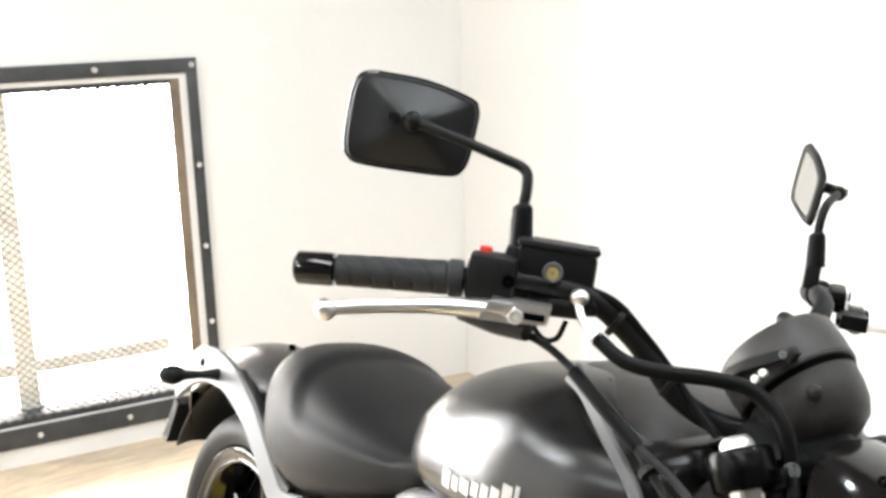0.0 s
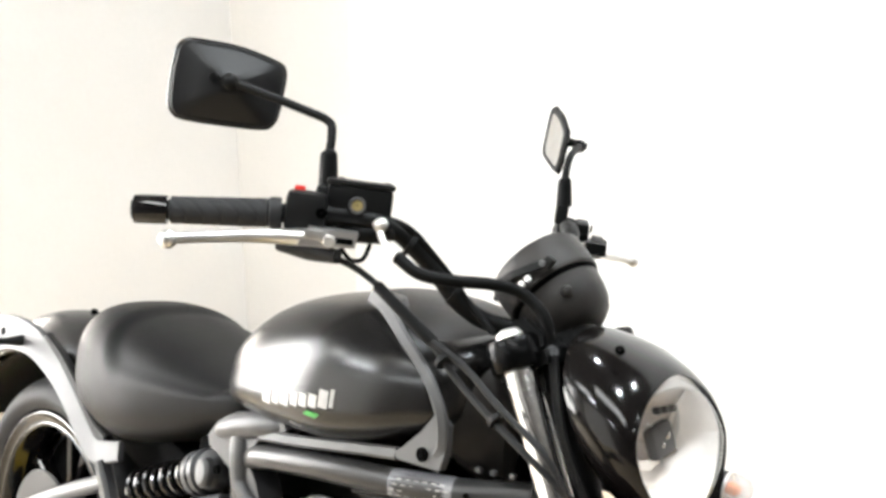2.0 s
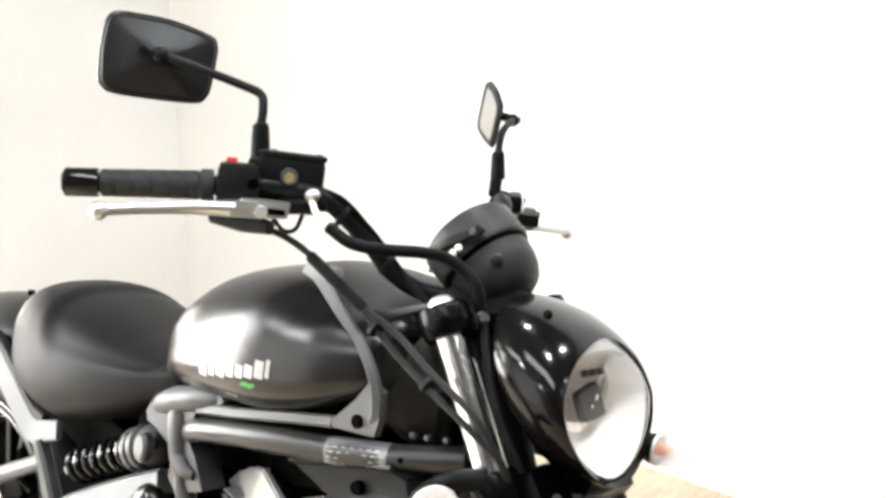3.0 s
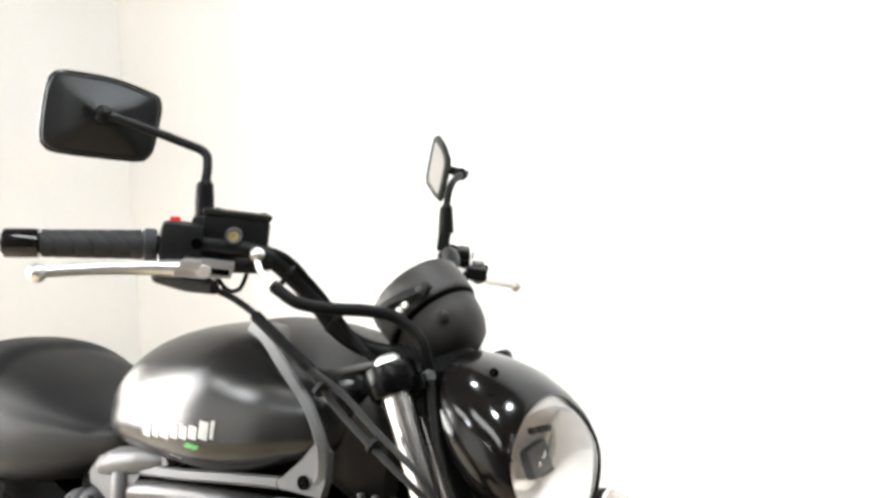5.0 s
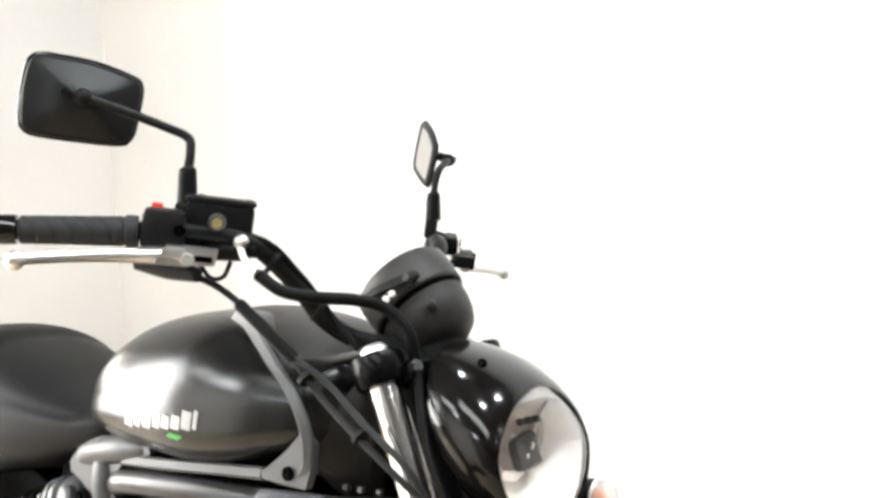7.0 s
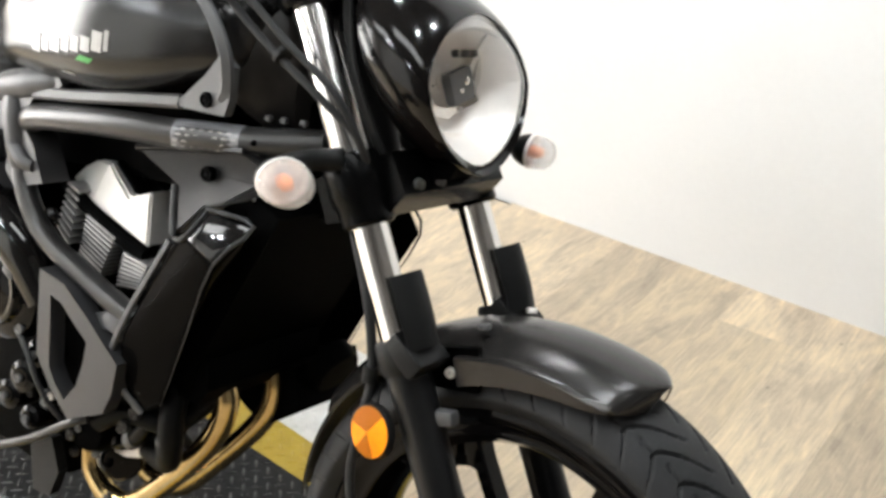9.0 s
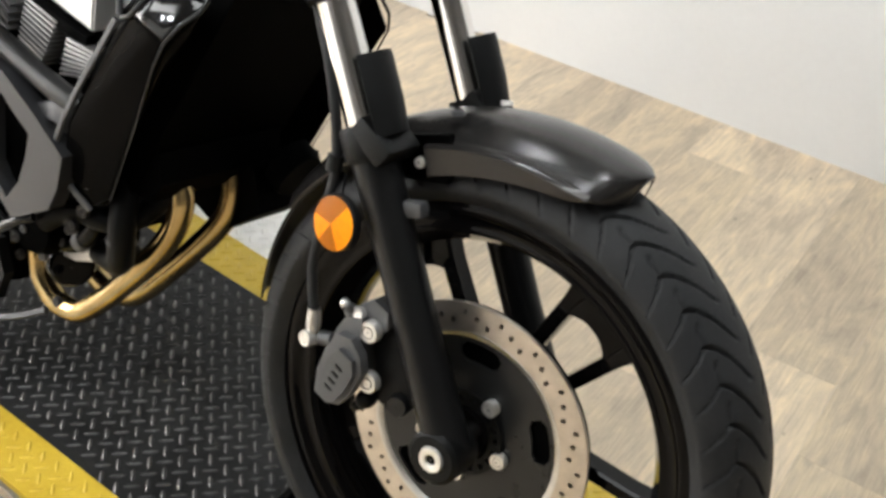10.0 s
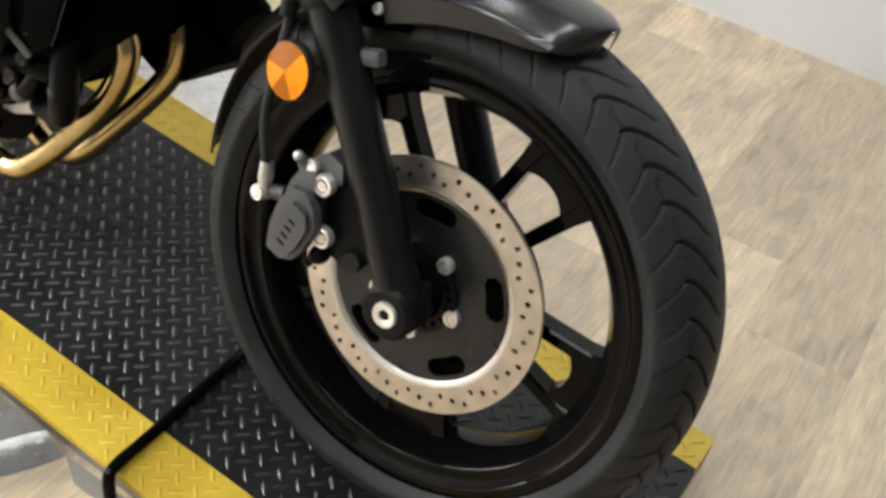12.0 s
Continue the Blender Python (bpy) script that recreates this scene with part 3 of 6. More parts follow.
for a0, a1, b0, b1 in ((T0, T1, U1 - 0.04, U1), (T0, T1, U0, U0 + 0.04), (T0, T0 + 0.04, U0 + 0.04, U1 - 0.04), (T1 - 0.04, T1, U0 + 0.04, U1 - 0.04)):
    part("frame_bar", in_wall(box(((a0 + a1) / 2, -0.06, (b0 + b1) / 2), (a1 - a0, 0.05, b1 - b0), 0.003)), "steel", tall)
part("glass_pane", in_wall(box(((T0 + T1) / 2, -0.08, (U0 + U1) / 2), (T1 - T0 - 0.08, 0.004, U1 - U0 - 0.08), 0)), "clear", tall).visible_shadow = False
sky_c, sky_aim = WIN @ Vector(((T0 + T1) / 2, -0.02, (U0 + U1) / 2)), WIN @ Vector(((T0 + T1) / 2, 2.0, (U0 + U1) / 2))
area_lamp("window_daylight", sky_c, sky_aim, T1 - T0 - 0.1, U1 - U0 - 0.1, 172, (0.965, 0.985, 1.0))

# ceiling lamps: two wide panels and small round downlights
COOL = (0.905, 0.965, 1.0)
for x, y, sx, sy, power in ((-0.05, -0.95, 1.5, 0.42, 27), (-1.95, -1.75, 1.2, 0.45, 26)):
    lamp = tagged(empty("ceiling_light"), "wide white ceiling light panel", "ceiling light", "ceiling panels")
    lamp.location = (x, y, CEIL)
    part("frame", box((0, 0, -0.03), (sx + 0.06, sy + 0.06, 0.06), 0.006), "ceil", lamp)
    part("diffuser", box((0, 0, -0.064), (sx, sy, 0.012), 0.005), "tube_light", lamp)
    area_lamp("ceiling_lamp", (x, y, CEIL - 0.08), (x, y, 0), sx, sy, power, COOL)
for x, y, watt in ((1.45, -0.45, 3), (-0.42, -2.9, 22), (0.05, 0.05, 25), (0.26, 0.90, 28), (-0.9, 0.62, 21), (1.40, 0.42, 4), (-1.72, -2.32, 22), (-1.42, -2.22, 22)):
    lamp = tagged(empty("downlight"), "small round white ceiling downlight", "ceiling light", "downlights")
    lamp.location = (x, y, CEIL)
    part("trim_ring", lathe([(0.062, 0.0), (0.085, -0.004), (0.088, -0.016), (0.066, -0.022)], (0, 0, 0), (0, 0, 1), 28), "ceil", lamp)
    part("diffuser", lathe([(0.001, -0.018), (0.066, -0.018), (0.066, -0.010), (0.001, -0.010)], (0, 0, 0), (0, 0, 1), 28), "tube_light", lamp)
    spot = area_lamp("downlight_lamp", (x, y, CEIL - 0.03), (x, y, 0), 0.13, 0.13, watt, COOL)
    spot.data.shape = "DISK"

# ---- the lift ----
X0, X1 = -2.05, 0.322


def lugs(x0, x1, y0, y1, z, mat, parent, pitch=0.030, size=(0.0122, 0.0028, 0.0019), keep=None):
    """Raised tread bars that lie at right angles by turns."""
    vs, fs = [], []
    nx, ny = int((x1 - x0) / pitch), int((y1 - y0) / pitch)
    for i in range(nx + 1):
        for j in range(ny + 1):
            for k in (0, 1):
                cx, cy = x0 + (i + 0.5 * k) * pitch, y0 + (j + 0.5 * k) * pitch
                if cx > x1 - 0.008 or cy > y1 - 0.006 or cx < x0 + 0.006 or cy < y0 + 0.006 or (keep and not keep(cx, cy)):
                    continue
                a = radians(45 if k else -45)
                c, s = math.cos(a), math.sin(a)
                L, W, H = size
                b = len(vs)
                for u, v, h in ((-L, 0, 0), (-L * 0.5, -W, 0), (L * 0.5, -W, 0), (L, 0, 0), (L * 0.5, W, 0), (-L * 0.5, W, 0), (-L * 0.55, 0, H), (L * 0.55, 0, H)):
                    vs.append((cx + u * c - v * s, cy + u * s + v * c, z + h))
                fs += [(b, b + 1, b + 6), (b + 1, b + 2, b + 7, b + 6), (b + 2, b + 3, b + 7), (b + 3, b + 4, b + 7), (b + 4, b + 5, b + 6, b + 7), (b + 5, b, b + 6)]
    return tagged(mesh_object("tread_pattern", vs, fs, [mat], parent, angle=60), kind="stuff")


lift = tagged(empty("motorcycle_lift"), "black diamond-plate motorcycle lift with yellow edge stripes", "lift")
lift.location = (0, 0, 0)


def left_in(x):
    """The far stripe runs out a little towards the back: its inner edge, and its outer one below."""
    return 0.217 - 0.052 * (x - 0.3)


def left_out(x):
    return 0.283 - 0.074 * (x - 0.3)


def near_in(x):
    """The near stripe's inner edge, and its outer one below."""
    return -0.1945 - 0.027 * (x + 0.1)


def near_out(x):
    return -0.2745 - 0.034 * (x + 0.2)


deck = part("deck", prism([(X0, near_in(X0)), (X1, near_in(X1)), (X1, left_in(X1)), (X0, left_in(X0))], -0.012, 0.0, "xy", 0.0), "deck", lift, "worn black diamond-plate deck")
lugs(X0, X1, near_in(X1), left_in(X0), 0, "lug", deck, keep=lambda x, y: near_in(x) + 0.008 < y < left_in(x) - 0.008)
near_stripe = part("edge_stripe", prism([(X0, near_out(X0)), (X1, near_out(X1)), (X1, near_in(X1) - 0.0006), (X0, near_in(X0) - 0.0006)], -0.012, 0.0, "xy", 0.0012), "yellow", lift, "yellow painted edge stripe")
lugs(X0, X1, near_out(X1), near_in(X0), 0, "yellow", near_stripe, size=(0.0110, 0.0026, 0.0015), keep=lambda x, y: near_out(x) + 0.009 < y < near_in(x) - 0.009)
far_stripe = part("edge_stripe", prism([(X0, left_in(X0) + 0.0006), (X1, left_in(X1) + 0.0006), (X1, left_out(X1)), (X0, left_out(X0))], -0.012, 0.0, "xy", 0.0), "yellow", lift, "yellow painted edge stripe")
lugs(X0, X1, left_in(X1), left_out(X0), 0, "yellow", far_stripe, keep=lambda x, y: left_in(x) + 0.010 < y < left_out(x) - 0.009)
part("side_rail", prism([(X0, near_out(X0) + 0.004), (X1, near_out(X1) + 0.004), (X1, near_out(X1) + 0.024), (X0, near_out(X0) + 0.024)], -0.0365, -0.0125, "xy", 0.0), "plate", lift)
part("side_rail", prism([(X0, left_out(X0) - 0.03), (X1, left_out(X1) - 0.03), (X1, left_out(X1) - 0.004), (X0, left_out(X0) - 0.004)], -0.0365, -0.0125, "xy", 0.0), "plate", lift)
part("front_rail", box((X1 - 0.012, -0.01, -0.0245), (0.02, 0.50, 0.024), 0.002), "steel", lift)
# black locking rod that lies on the deck and turns down over its edge
rod = tagged(part("locking_rod", tube([(-0.269, 0.018, 0.0095), (-0.264, -0.10, 0.0095), (-0.257, -0.20, 0.0095), (-0.2545, -0.270, 0.0095), (-0.250, -0.286, 0.004), (-0.247, -0.290, -0.030)],
                                      0.0080, 12, 5), "deep"), "bent black steel rod lying across the deck edge", "rod")

corner = [(-0.370, -0.279), (-0.385, -0.302), (-0.400, -0.330), (-0.424, -0.362), (-0.470, -0.392), (-0.56, -0.410), (-2.0, -0.420), (-2.0, -0.279)]
bm = bmesh.new()
skin(bm, [[(x + (0.030 if k < 6 else 0) * (1 - u), y - (0.012 if 0 < k < 7 else 0) * (1 - u), FLOOR + 0.001 + (-0.009 - FLOOR) * u) for k, (x, y) in enumerate(corner)] for u in (0.0, 0.5, 0.96)]
     + [[(x - (0.002 if k < 6 else 0), y + (0.002 if 0 < k < 7 else 0), -0.0085) for k, (x, y) in enumerate(corner)]])
right_wing = tagged(part("side_plate", bm, "plate"), "bare aluminium diamond plate on the floor beside the lift", "metal plate", "side plates")
lugs(-1.98, -0.375, -0.405, -0.281, -0.0085, "alu", right_wing, 0.040, (0.0135, 0.0052, 0.0036), keep=lambda x, y: x < -0.390 + 0.53 * (y + 0.279))
# tread bars on its sloping end
for k in range(4):
    for q, turn in ((0.32, 40), (0.70, -40)):
        c = Vector((-0.370, -0.279, -0.009)).lerp(Vector((-0.424, -0.362, -0.009)), 0.14 + 0.24 * k) + Vector((0.027, -0.010, -0.026)) * q
        part("tread_bar", box(c, (0.004, 0.022, 0.003), 0.001, (turn, 48, -28)), "alu", right_wing)
tagged(part("floor_strip", prism([(-0.340, -0.2775), (0.30, -0.2775), (0.30, -0.300), (-0.300, -0.300)], FLOOR + 0.0005, FLOOR + 0.004, "xy", 0.001), "strip"),
       "worn grey metal strip on the floor along the lift", "metal strip")

left_wing = tagged(part("side_plate", prism([(-0.60, left_out(-0.60) + 0.004), (-2.0, left_out(-2.0) + 0.004), (-2.0, 0.70), (-0.70, 0.66)], FLOOR + 0.001, -0.012, "xy", 0.002), "pale"),
                   "pale aluminium plate beside the lift", "metal plate", "side plates")
lugs(-1.98, -0.70, 0.36, 0.65, -0.012, "pale", left_wing, 0.034, (0.0125, 0.0042, 0.003), keep=lambda x, y: y > left_out(x) + 0.012)

# ---- the motorcycle: built upright in its own axes, then leant on its stand ----
# x forward, y to its left, front axle over the origin
bike = tagged(empty("motorcycle"), "matte black cruiser motorcycle leaning on its side stand on the lift", "motorcycle")
bike.matrix_world = pose(0, -0.0635, 0.0053, -11.905, 0, 0)
AX = 0.308


def fork(z):
    """Where the fork legs' axis lies at a height."""
    return 0.012 - 0.605 * (z - AX)


FA = Vector((-0.5176, 0, 0.8556))


def on_wheel(r, deg, y, cx=0.0):
    a = radians(deg)
    return (cx + r * math.cos(a), y, AX + r * math.sin(a))


def tyre(name, cx, radius, half, parent, n, m=44, grooves=True, side=0.070):
    """A tyre with grooves sunk into its tread."""
    bead = radius - side
    fall = 0.0294 / side
    t = np.linspace(-1, 1, m)
    prof_h, prof_r = [], []
    for u in t:
        a = abs(u)
        if a < 0.68:
            v = a / 0.68
            h, r = half * 0.93 * math.sin(v * 1.10) / math.sin(1.10), radius - side * fall * v ** 2.1
        else:
            v = (a - 0.68) / 0.32
            h = half * (0.93 + 0.07 * math.sin(v * 3.1) - 0.20 * max(0, v - 0.5))
            r = radius - side * (fall + (1 - fall) * v)
        prof_h.append(math.copysign(h, u))
        prof_r.append(r)
    th = np.linspace(0, 2 * np.pi, n, endpoint=False)
    T, U = np.meshgrid(th, t / 0.68, indexing="ij")
    sink = np.zeros_like(T)
    if grooves:
        # bent grooves: each climbs from the shoulder to a crest, then sweeps back to the middle
        period = 2 * np.pi / 49
        where, lag = (-0.2, 0.06, 0.13, 0.22, 0.32, 0.42, 0.55, 0.65, 0.71, 0.77, 0.87, 1.26), (-9.6, -9.6, -9.0, -7.3, -5.2, -3.3, -1.3, -0.25, 0.0, -0.5, -1.8, -5.4)
        for sign, phase in ((-1, 0.0), (1, 0.5)):
            w = sign * U
            d = (T - np.radians(np.interp(w, where, lag)) + phase * period - np.radians(60.0)) / period
            d = np.abs(d - np.round(d)) * period * radius
            deep = 0.0080 * np.clip((w - 0.07) * 9, 0, 1) * np.clip((1.24 - w) * 9, 0, 1)
            wide = np.interp(w, (0.1, 0.45, 0.66, 0.72, 1.1), (0.0014, 0.0018, 0.0015, 0.0011, 0.0010))
            sink = np.maximum(sink, deep * np.clip(1.6 - d / wide, 0, 1))
            # a short thin sipe runs on from each crest
            p = ((T + phase * period - np.radians(60.0)) / period) % 1.0
            off = np.abs(w - 0.70 + 0.07 * p) * half * 0.8
            sink = np.maximum(sink, 0.004 * np.clip(1.7 - off / 0.0008, 0, 1) * np.clip((0.62 - p) * 8, 0, 1) * (w > 0))
    R = np.array(prof_r)[None, :] - sink
    verts = np.stack([cx + R * np.cos(T), np.broadcast_to(np.array(prof_h)[None, :], T.shape), AX + R * np.sin(T)], -1).reshape(-1, 3)
    faces = [(i * m + j, ((i + 1) % n) * m + j, ((i + 1) % n) * m + j + 1, i * m + j + 1) for i in range(n) for j in range(m - 1)]
    return mesh_object(name, verts, faces, ["rubber"], parent, "black road tyre with curved tread grooves", angle=50)


def rim_profile(lip, half, wide=0.0):
    """Tyre seat, then the side seen from the axle with two rounded ledges."""
    base, lip = lip, lip + wide
    seat = [(lip - 0.002, half), (lip, half - 0.005), (lip - 0.010, half - 0.009), (base - 0.026, half * 0.55), (base - 0.034, half * 0.2)]
    inner = [(base - 0.042, 0.0), (base - 0.041, half * 0.33), (base - 0.036, half * 0.52), (base - 0.0285, half * 0.74), (base - 0.0260, half * 0.85), (base - 0.0240, half * 0.89), (base - 0.0215, half * 0.905),
             (base - 0.0190, half * 0.89), (base - 0.0150, half * 0.885), (base - 0.0060, half * 0.935), (base - 0.0035, half * 0.985), (base - 0.0010, half * 1.010), (base + 0.0020, half * 1.012), (base + 0.0045, half * 1.003)]
    return [(r, -h) for r, h in seat] + seat[::-1] + inner[::-1] + [(r, -h) for r, h in inner[1:]]


def rim(lip, half, cx, parent, mat="gloss", wide=0.0):
    bm = bmesh.new()
    m = axis_matrix((cx, 0, AX), (0, 1, 0))
    rings = [[m @ Vector((r * math.cos(a), r * math.sin(a), h)) for r, h in rim_profile(lip, half, wide)] for a in (2 * math.pi * k / 120 for k in range(120))]
    skin(bm, rings, loop=True)
    return part("rim", bm, mat, parent, "gloss black cast rim")


def spoke(deg, r0, r1, w0, w1, d, cx, parent, mat="gloss"):
    a = radians(deg)
    ux, uz = math.cos(a), math.sin(a)
    rings = []
    for r, w in ((r0, w0), ((r0 + r1) / 2, (w0 + w1) / 2 * 0.92), (r1 - 0.012, w1), (r1 + 0.008, w1 * 1.5)):
        c = w * 0.3
        rings.append([(cx + r * ux - s * uz, h, AX + r * uz + s * ux) for s, h in
                      ((-w, -d + c), (-w + c, -d), (w - c, -d), (w, -d + c), (w, d - c), (w - c, d), (-w + c, d), (-w, d - c))])
    bm = bmesh.new()
    skin(bm, rings)
    return part("spoke", bm, mat, parent, angle=30)


def polar_plate(radii, sectors, keep, y, thick, holes=None, hole_r=0.003):
    """A flat ring of cells round the axle; some cells are left out or drilled through."""
    bm = bmesh.new()

    def at(r, k):
        a = 2 * math.pi * k / sectors
        return Vector((r * math.cos(a), y, AX + r * math.sin(a)))

    for b in range(len(radii) - 1):
        for k in range(sectors):
            if not keep(b, k):
                continue
            r0, r1 = radii[b], radii[b + 1]
            outer = [at(r0, k), at(r0, k + 0.5), at(r0, k + 1), at((r0 + r1) / 2, k + 1), at(r1, k + 1), at(r1, k + 0.5), at(r1, k), at((r0 + r1) / 2, k)]
            vo = [bm.verts.new(q) for q in outer]
            if holes and holes(b, k):
                c = at(holes(b, k), k + 0.5)
                vi = [bm.verts.new(c + (q - c).normalized() * hole_r) for q in outer]
                for i in range(8):
                    bm.faces.new((vo[i], vo[(i + 1) % 8], vi[(i + 1) % 8], vi[i]))
            else:
                bm.faces.new(vo)
    bmesh.ops.remove_doubles(bm, verts=bm.verts[:], dist=1e-5)
    made = bmesh.ops.extrude_face_region(bm, geom=bm.faces[:])
    bmesh.ops.translate(bm, vec=(0, thick, 0), verts=[v for v in made["geom"] if isinstance(v, bmesh.types.BMVert)])
    return bm


# -- front wheel --
fw = part("front_wheel", lathe([(0.010, -0.062), (0.030, -0.062), (0.034, -0.050), (0.046, -0.044), (0.048, -0.02), (0.048, 0.02), (0.046, 0.044), (0.034, 0.062), (0.010, 0.062)],
                               (0, 0, AX), (0, 1, 0), 32), "gloss", bike, "gloss black front wheel hub")
tyre("tyre", 0, 0.3165, 0.068, fw, 1320, 84, side=0.059)
rim(0.248, 0.054, 0, fw, "rim", 0.0105)


def wheel_point(r, off, mid):
    """A place by its distance along a pair's middle line and beside it."""
    a = radians(mid)
    return (r * math.cos(a) - off * math.sin(a), AX + r * math.sin(a) + off * math.cos(a))


for k in range(5):
    mid = 60.0 - 72 * k
    for s in (-1, 1):
        # a spoke that runs beside the pair's middle line and spreads into the rim
        rings = []
        for r, off, w, d in ((0.040, 0.016, 0.0095, 0.018), (0.080, 0.0225, 0.0085, 0.0155), (0.130, 0.0300, 0.0082, 0.0145), (0.180, 0.0372, 0.0086, 0.0145), (0.197, 0.0398, 0.0110, 0.0155), (0.209, 0.0420, 0.0165, 0.017)):
            c = w * 0.32
            rings.append([(x, h, z) for q, h in ((-w, -d + c), (-w + c, -d), (w - c, -d), (w, -d + c), (w, d - c), (w - c, d), (-w + c, d), (-w, d - c)) for x, z in (wheel_point(r, s * off + q, mid),)])
        bm = bmesh.new()
        skin(bm, rings)
        part("spoke", bm, "rim", fw, angle=30)
    # the web that joins a pair of spokes at the rim
    arc = [on_wheel(0.2075, mid + a, 0)[::2] for a in np.linspace(-11.5, 11.5, 11)]
    arc_in = [wheel_point(0.1835 - 0.014 * abs(q / 0.031) ** 2.4, q, mid) for q in np.linspace(0.032, -0.032, 13)]
    part("spoke_web", prism(arc + arc_in, -0.0135, 0.0135, "xz", 0.002), "rim", fw)
part("brake_disc", polar_plate([0.1175, 0.1495], 57, lambda b, k: True, -0.0565, 0.005, lambda b, k: (0.1395, 0.1338, 0.1280)[(16 - k) % 3], 0.0033), "disc", fw, "drilled steel brake disc")
part("disc_bevel", lathe([(0.1100, 0.0045), (0.1106, 0.0030), (0.1172, -0.0006), (0.1185, -0.0004), (0.1185, 0.004)], (0, -0.0565, AX), (0, 1, 0), 96), "alu", fw, "bright turned inner edge of the disc")
BANDS = [0.036, 0.083, 0.0845, 0.0875, 0.092, 0.0965, 0.1005, 0.1035, 0.105, 0.1115]
SLOT = {1: 10.6, 2: 12.9, 3: 14.5, 4: 15.0, 5: 14.5, 6: 12.9, 7: 10.6}
part("disc_carrier", polar_plate(BANDS, 180, lambda b, k: b not in SLOT or abs((k * 2 + 1 - 21 + 36) % 72 - 36) > SLOT[b], -0.0535, 0.004),
     "carrier", fw, "black disc carrier with oval cut-outs")
part("disc_backing", lathe([(0.05, -0.047), (0.1465, -0.047), (0.1465, -0.043), (0.05, -0.043)], (0, 0, AX), (0, 1, 0), 48), "darkbits", fw)
for k in range(5):
    x, y, z = on_wheel(0.051, 60.6 - 72 * k, -0.054)
    part("disc_bolt", bolt_bm((x, y, z), (0, -1, 0), 0.0095, 0.009), "bolt", fw)
part("sensor_ring", polar_plate([0.034, 0.039, 0.0455, 0.050], 40, lambda b, k: b != 1 or k % 2 == 0, -0.060, 0.003), "satin", fw)
# -- fork --
for s in (-1, 1):
    y = 0.1025 * s
    low = Vector((fork(0.312), y, 0.312))
    top = Vector((fork(0.602), y, 0.602))
    leg = part("fork_lower", tube([low, low.lerp(top, 0.3), low.lerp(top, 0.7), low.lerp(top, 0.9), top], [0.0255, 0.0235, 0.0240, 0.0250, 0.0262], 24, 4), "forkleg", bike, "satin black fork lower leg")
    part("axle_boss", lathe([(0.001, -0.026), (0.026, -0.026), (0.031, -0.021), (0.031, 0.018), (0.026, 0.024), (0.001, 0.024)], (0.005, y, AX), (0, 1, 0), 28), "satin", leg)
    part("stanchion", tube([(fork(0.585), y, 0.585), (fork(0.952), y, 0.952)], 0.0205, 28, 1), "chrome", bike, "chromed fork tube")
    part("dust_seal", lathe([(0.021, 0.012), (0.027, 0.012), (0.0295, 0.008), (0.0295, -0.020), (0.026, -0.026)], (fork(0.602), y, 0.602), FA, 28), "plastic", leg)
    # upright shield before the tube
    rings = []
    for d, r in ((0.0, 0.040), (0.03, 0.043), (0.075, 0.043), (0.082, 0.042)):
        c = Vector((fork(0.598), y, 0.598)) + FA * d
        fwd = Vector((0.8556, 0, 0.5176))
        out = Vector((0, -1, 0))
        ring = []
        for rr in (r, r - 0.0035):
            span = np.linspace(-52, 52, 11)
            for a in (span if rr == r else span[::-1]):
                ring.append(c + fwd * (rr * math.cos(radians(a)) + 0.004) + out * (rr * 0.82 * math.sin(radians(a))))
        rings.append(ring)
    bm = bmesh.new()
    skin(bm, rings)
    shield = part("fork_shield", bm, "plastic", leg, "black plastic fork shield")
    part("shield_foot", box((fork(0.602) + 0.020, y, 0.606), (0.050, 0.058, 0.026), 0.006, (0, 30, 0)), "plastic", leg)
    part("fork_cap", lathe([(0.001, 0.019), (0.011, 0.019), (0.013, 0.017), (0.0155, 0.014), (0.0165, 0.011), (0.0165, 0.0)], (fork(0.957), y, 0.957), FA, 24), "bolt", leg, "silver fork cap")
    part("upper_clamp", lathe([(0.0215, 0.020), (0.030, 0.020), (0.0325, 0.016), (0.0325, -0.014), (0.030, -0.018), (0.0215, -0.018)], (fork(0.945), y, 0.945), FA, 28), "deep", leg)
    part("lower_clamp", lathe([(0.0215, 0.034), (0.031, 0.034), (0.034, 0.028), (0.034, -0.016), (0.0305, -0.022), (0.0305, -0.042), (0.027, -0.046), (0.0215, -0.046)], (fork(0.758), y, 0.758), FA, 28), "deep", leg)
    part("clamp_bolt", bolt_bm((fork(0.745) + 0.028, y * 0.78, 0.752), (0.86, 0, 0.52), 0.008, 0.008), "bolt", leg)
part("upper_yoke", prism([(-0.398, 0.925), (-0.335, 0.963), (-0.327, 0.948), (-0.39, 0.908)], -0.10, 0.10, "xz", 0.004), "deep", bike)
part("lower_yoke", prism([(-0.325, 0.745), (-0.228, 0.805), (-0.200, 0.765), (-0.218, 0.735), (-0.30, 0.700)], -0.098, 0.098, "xz", 0.006), "deep", bike)
for y in (-0.070, -0.030, 0.040):
    part("yoke_screw", bolt_bm((-0.207, y, 0.772), (0.9, -0.2, -0.1), 0.0075, 0.006), "caliper", bike)
part("steering_head", tube([(-0.40, 0, 0.93), (-0.31, 0, 0.74)], 0.032, 20, 1), "satin", bike)
part("yoke_bolt", bolt_bm((-0.338, -0.083, 0.957), (0.8, -0.2, 0.5), 0.008, 0.007), "caliper", bike)
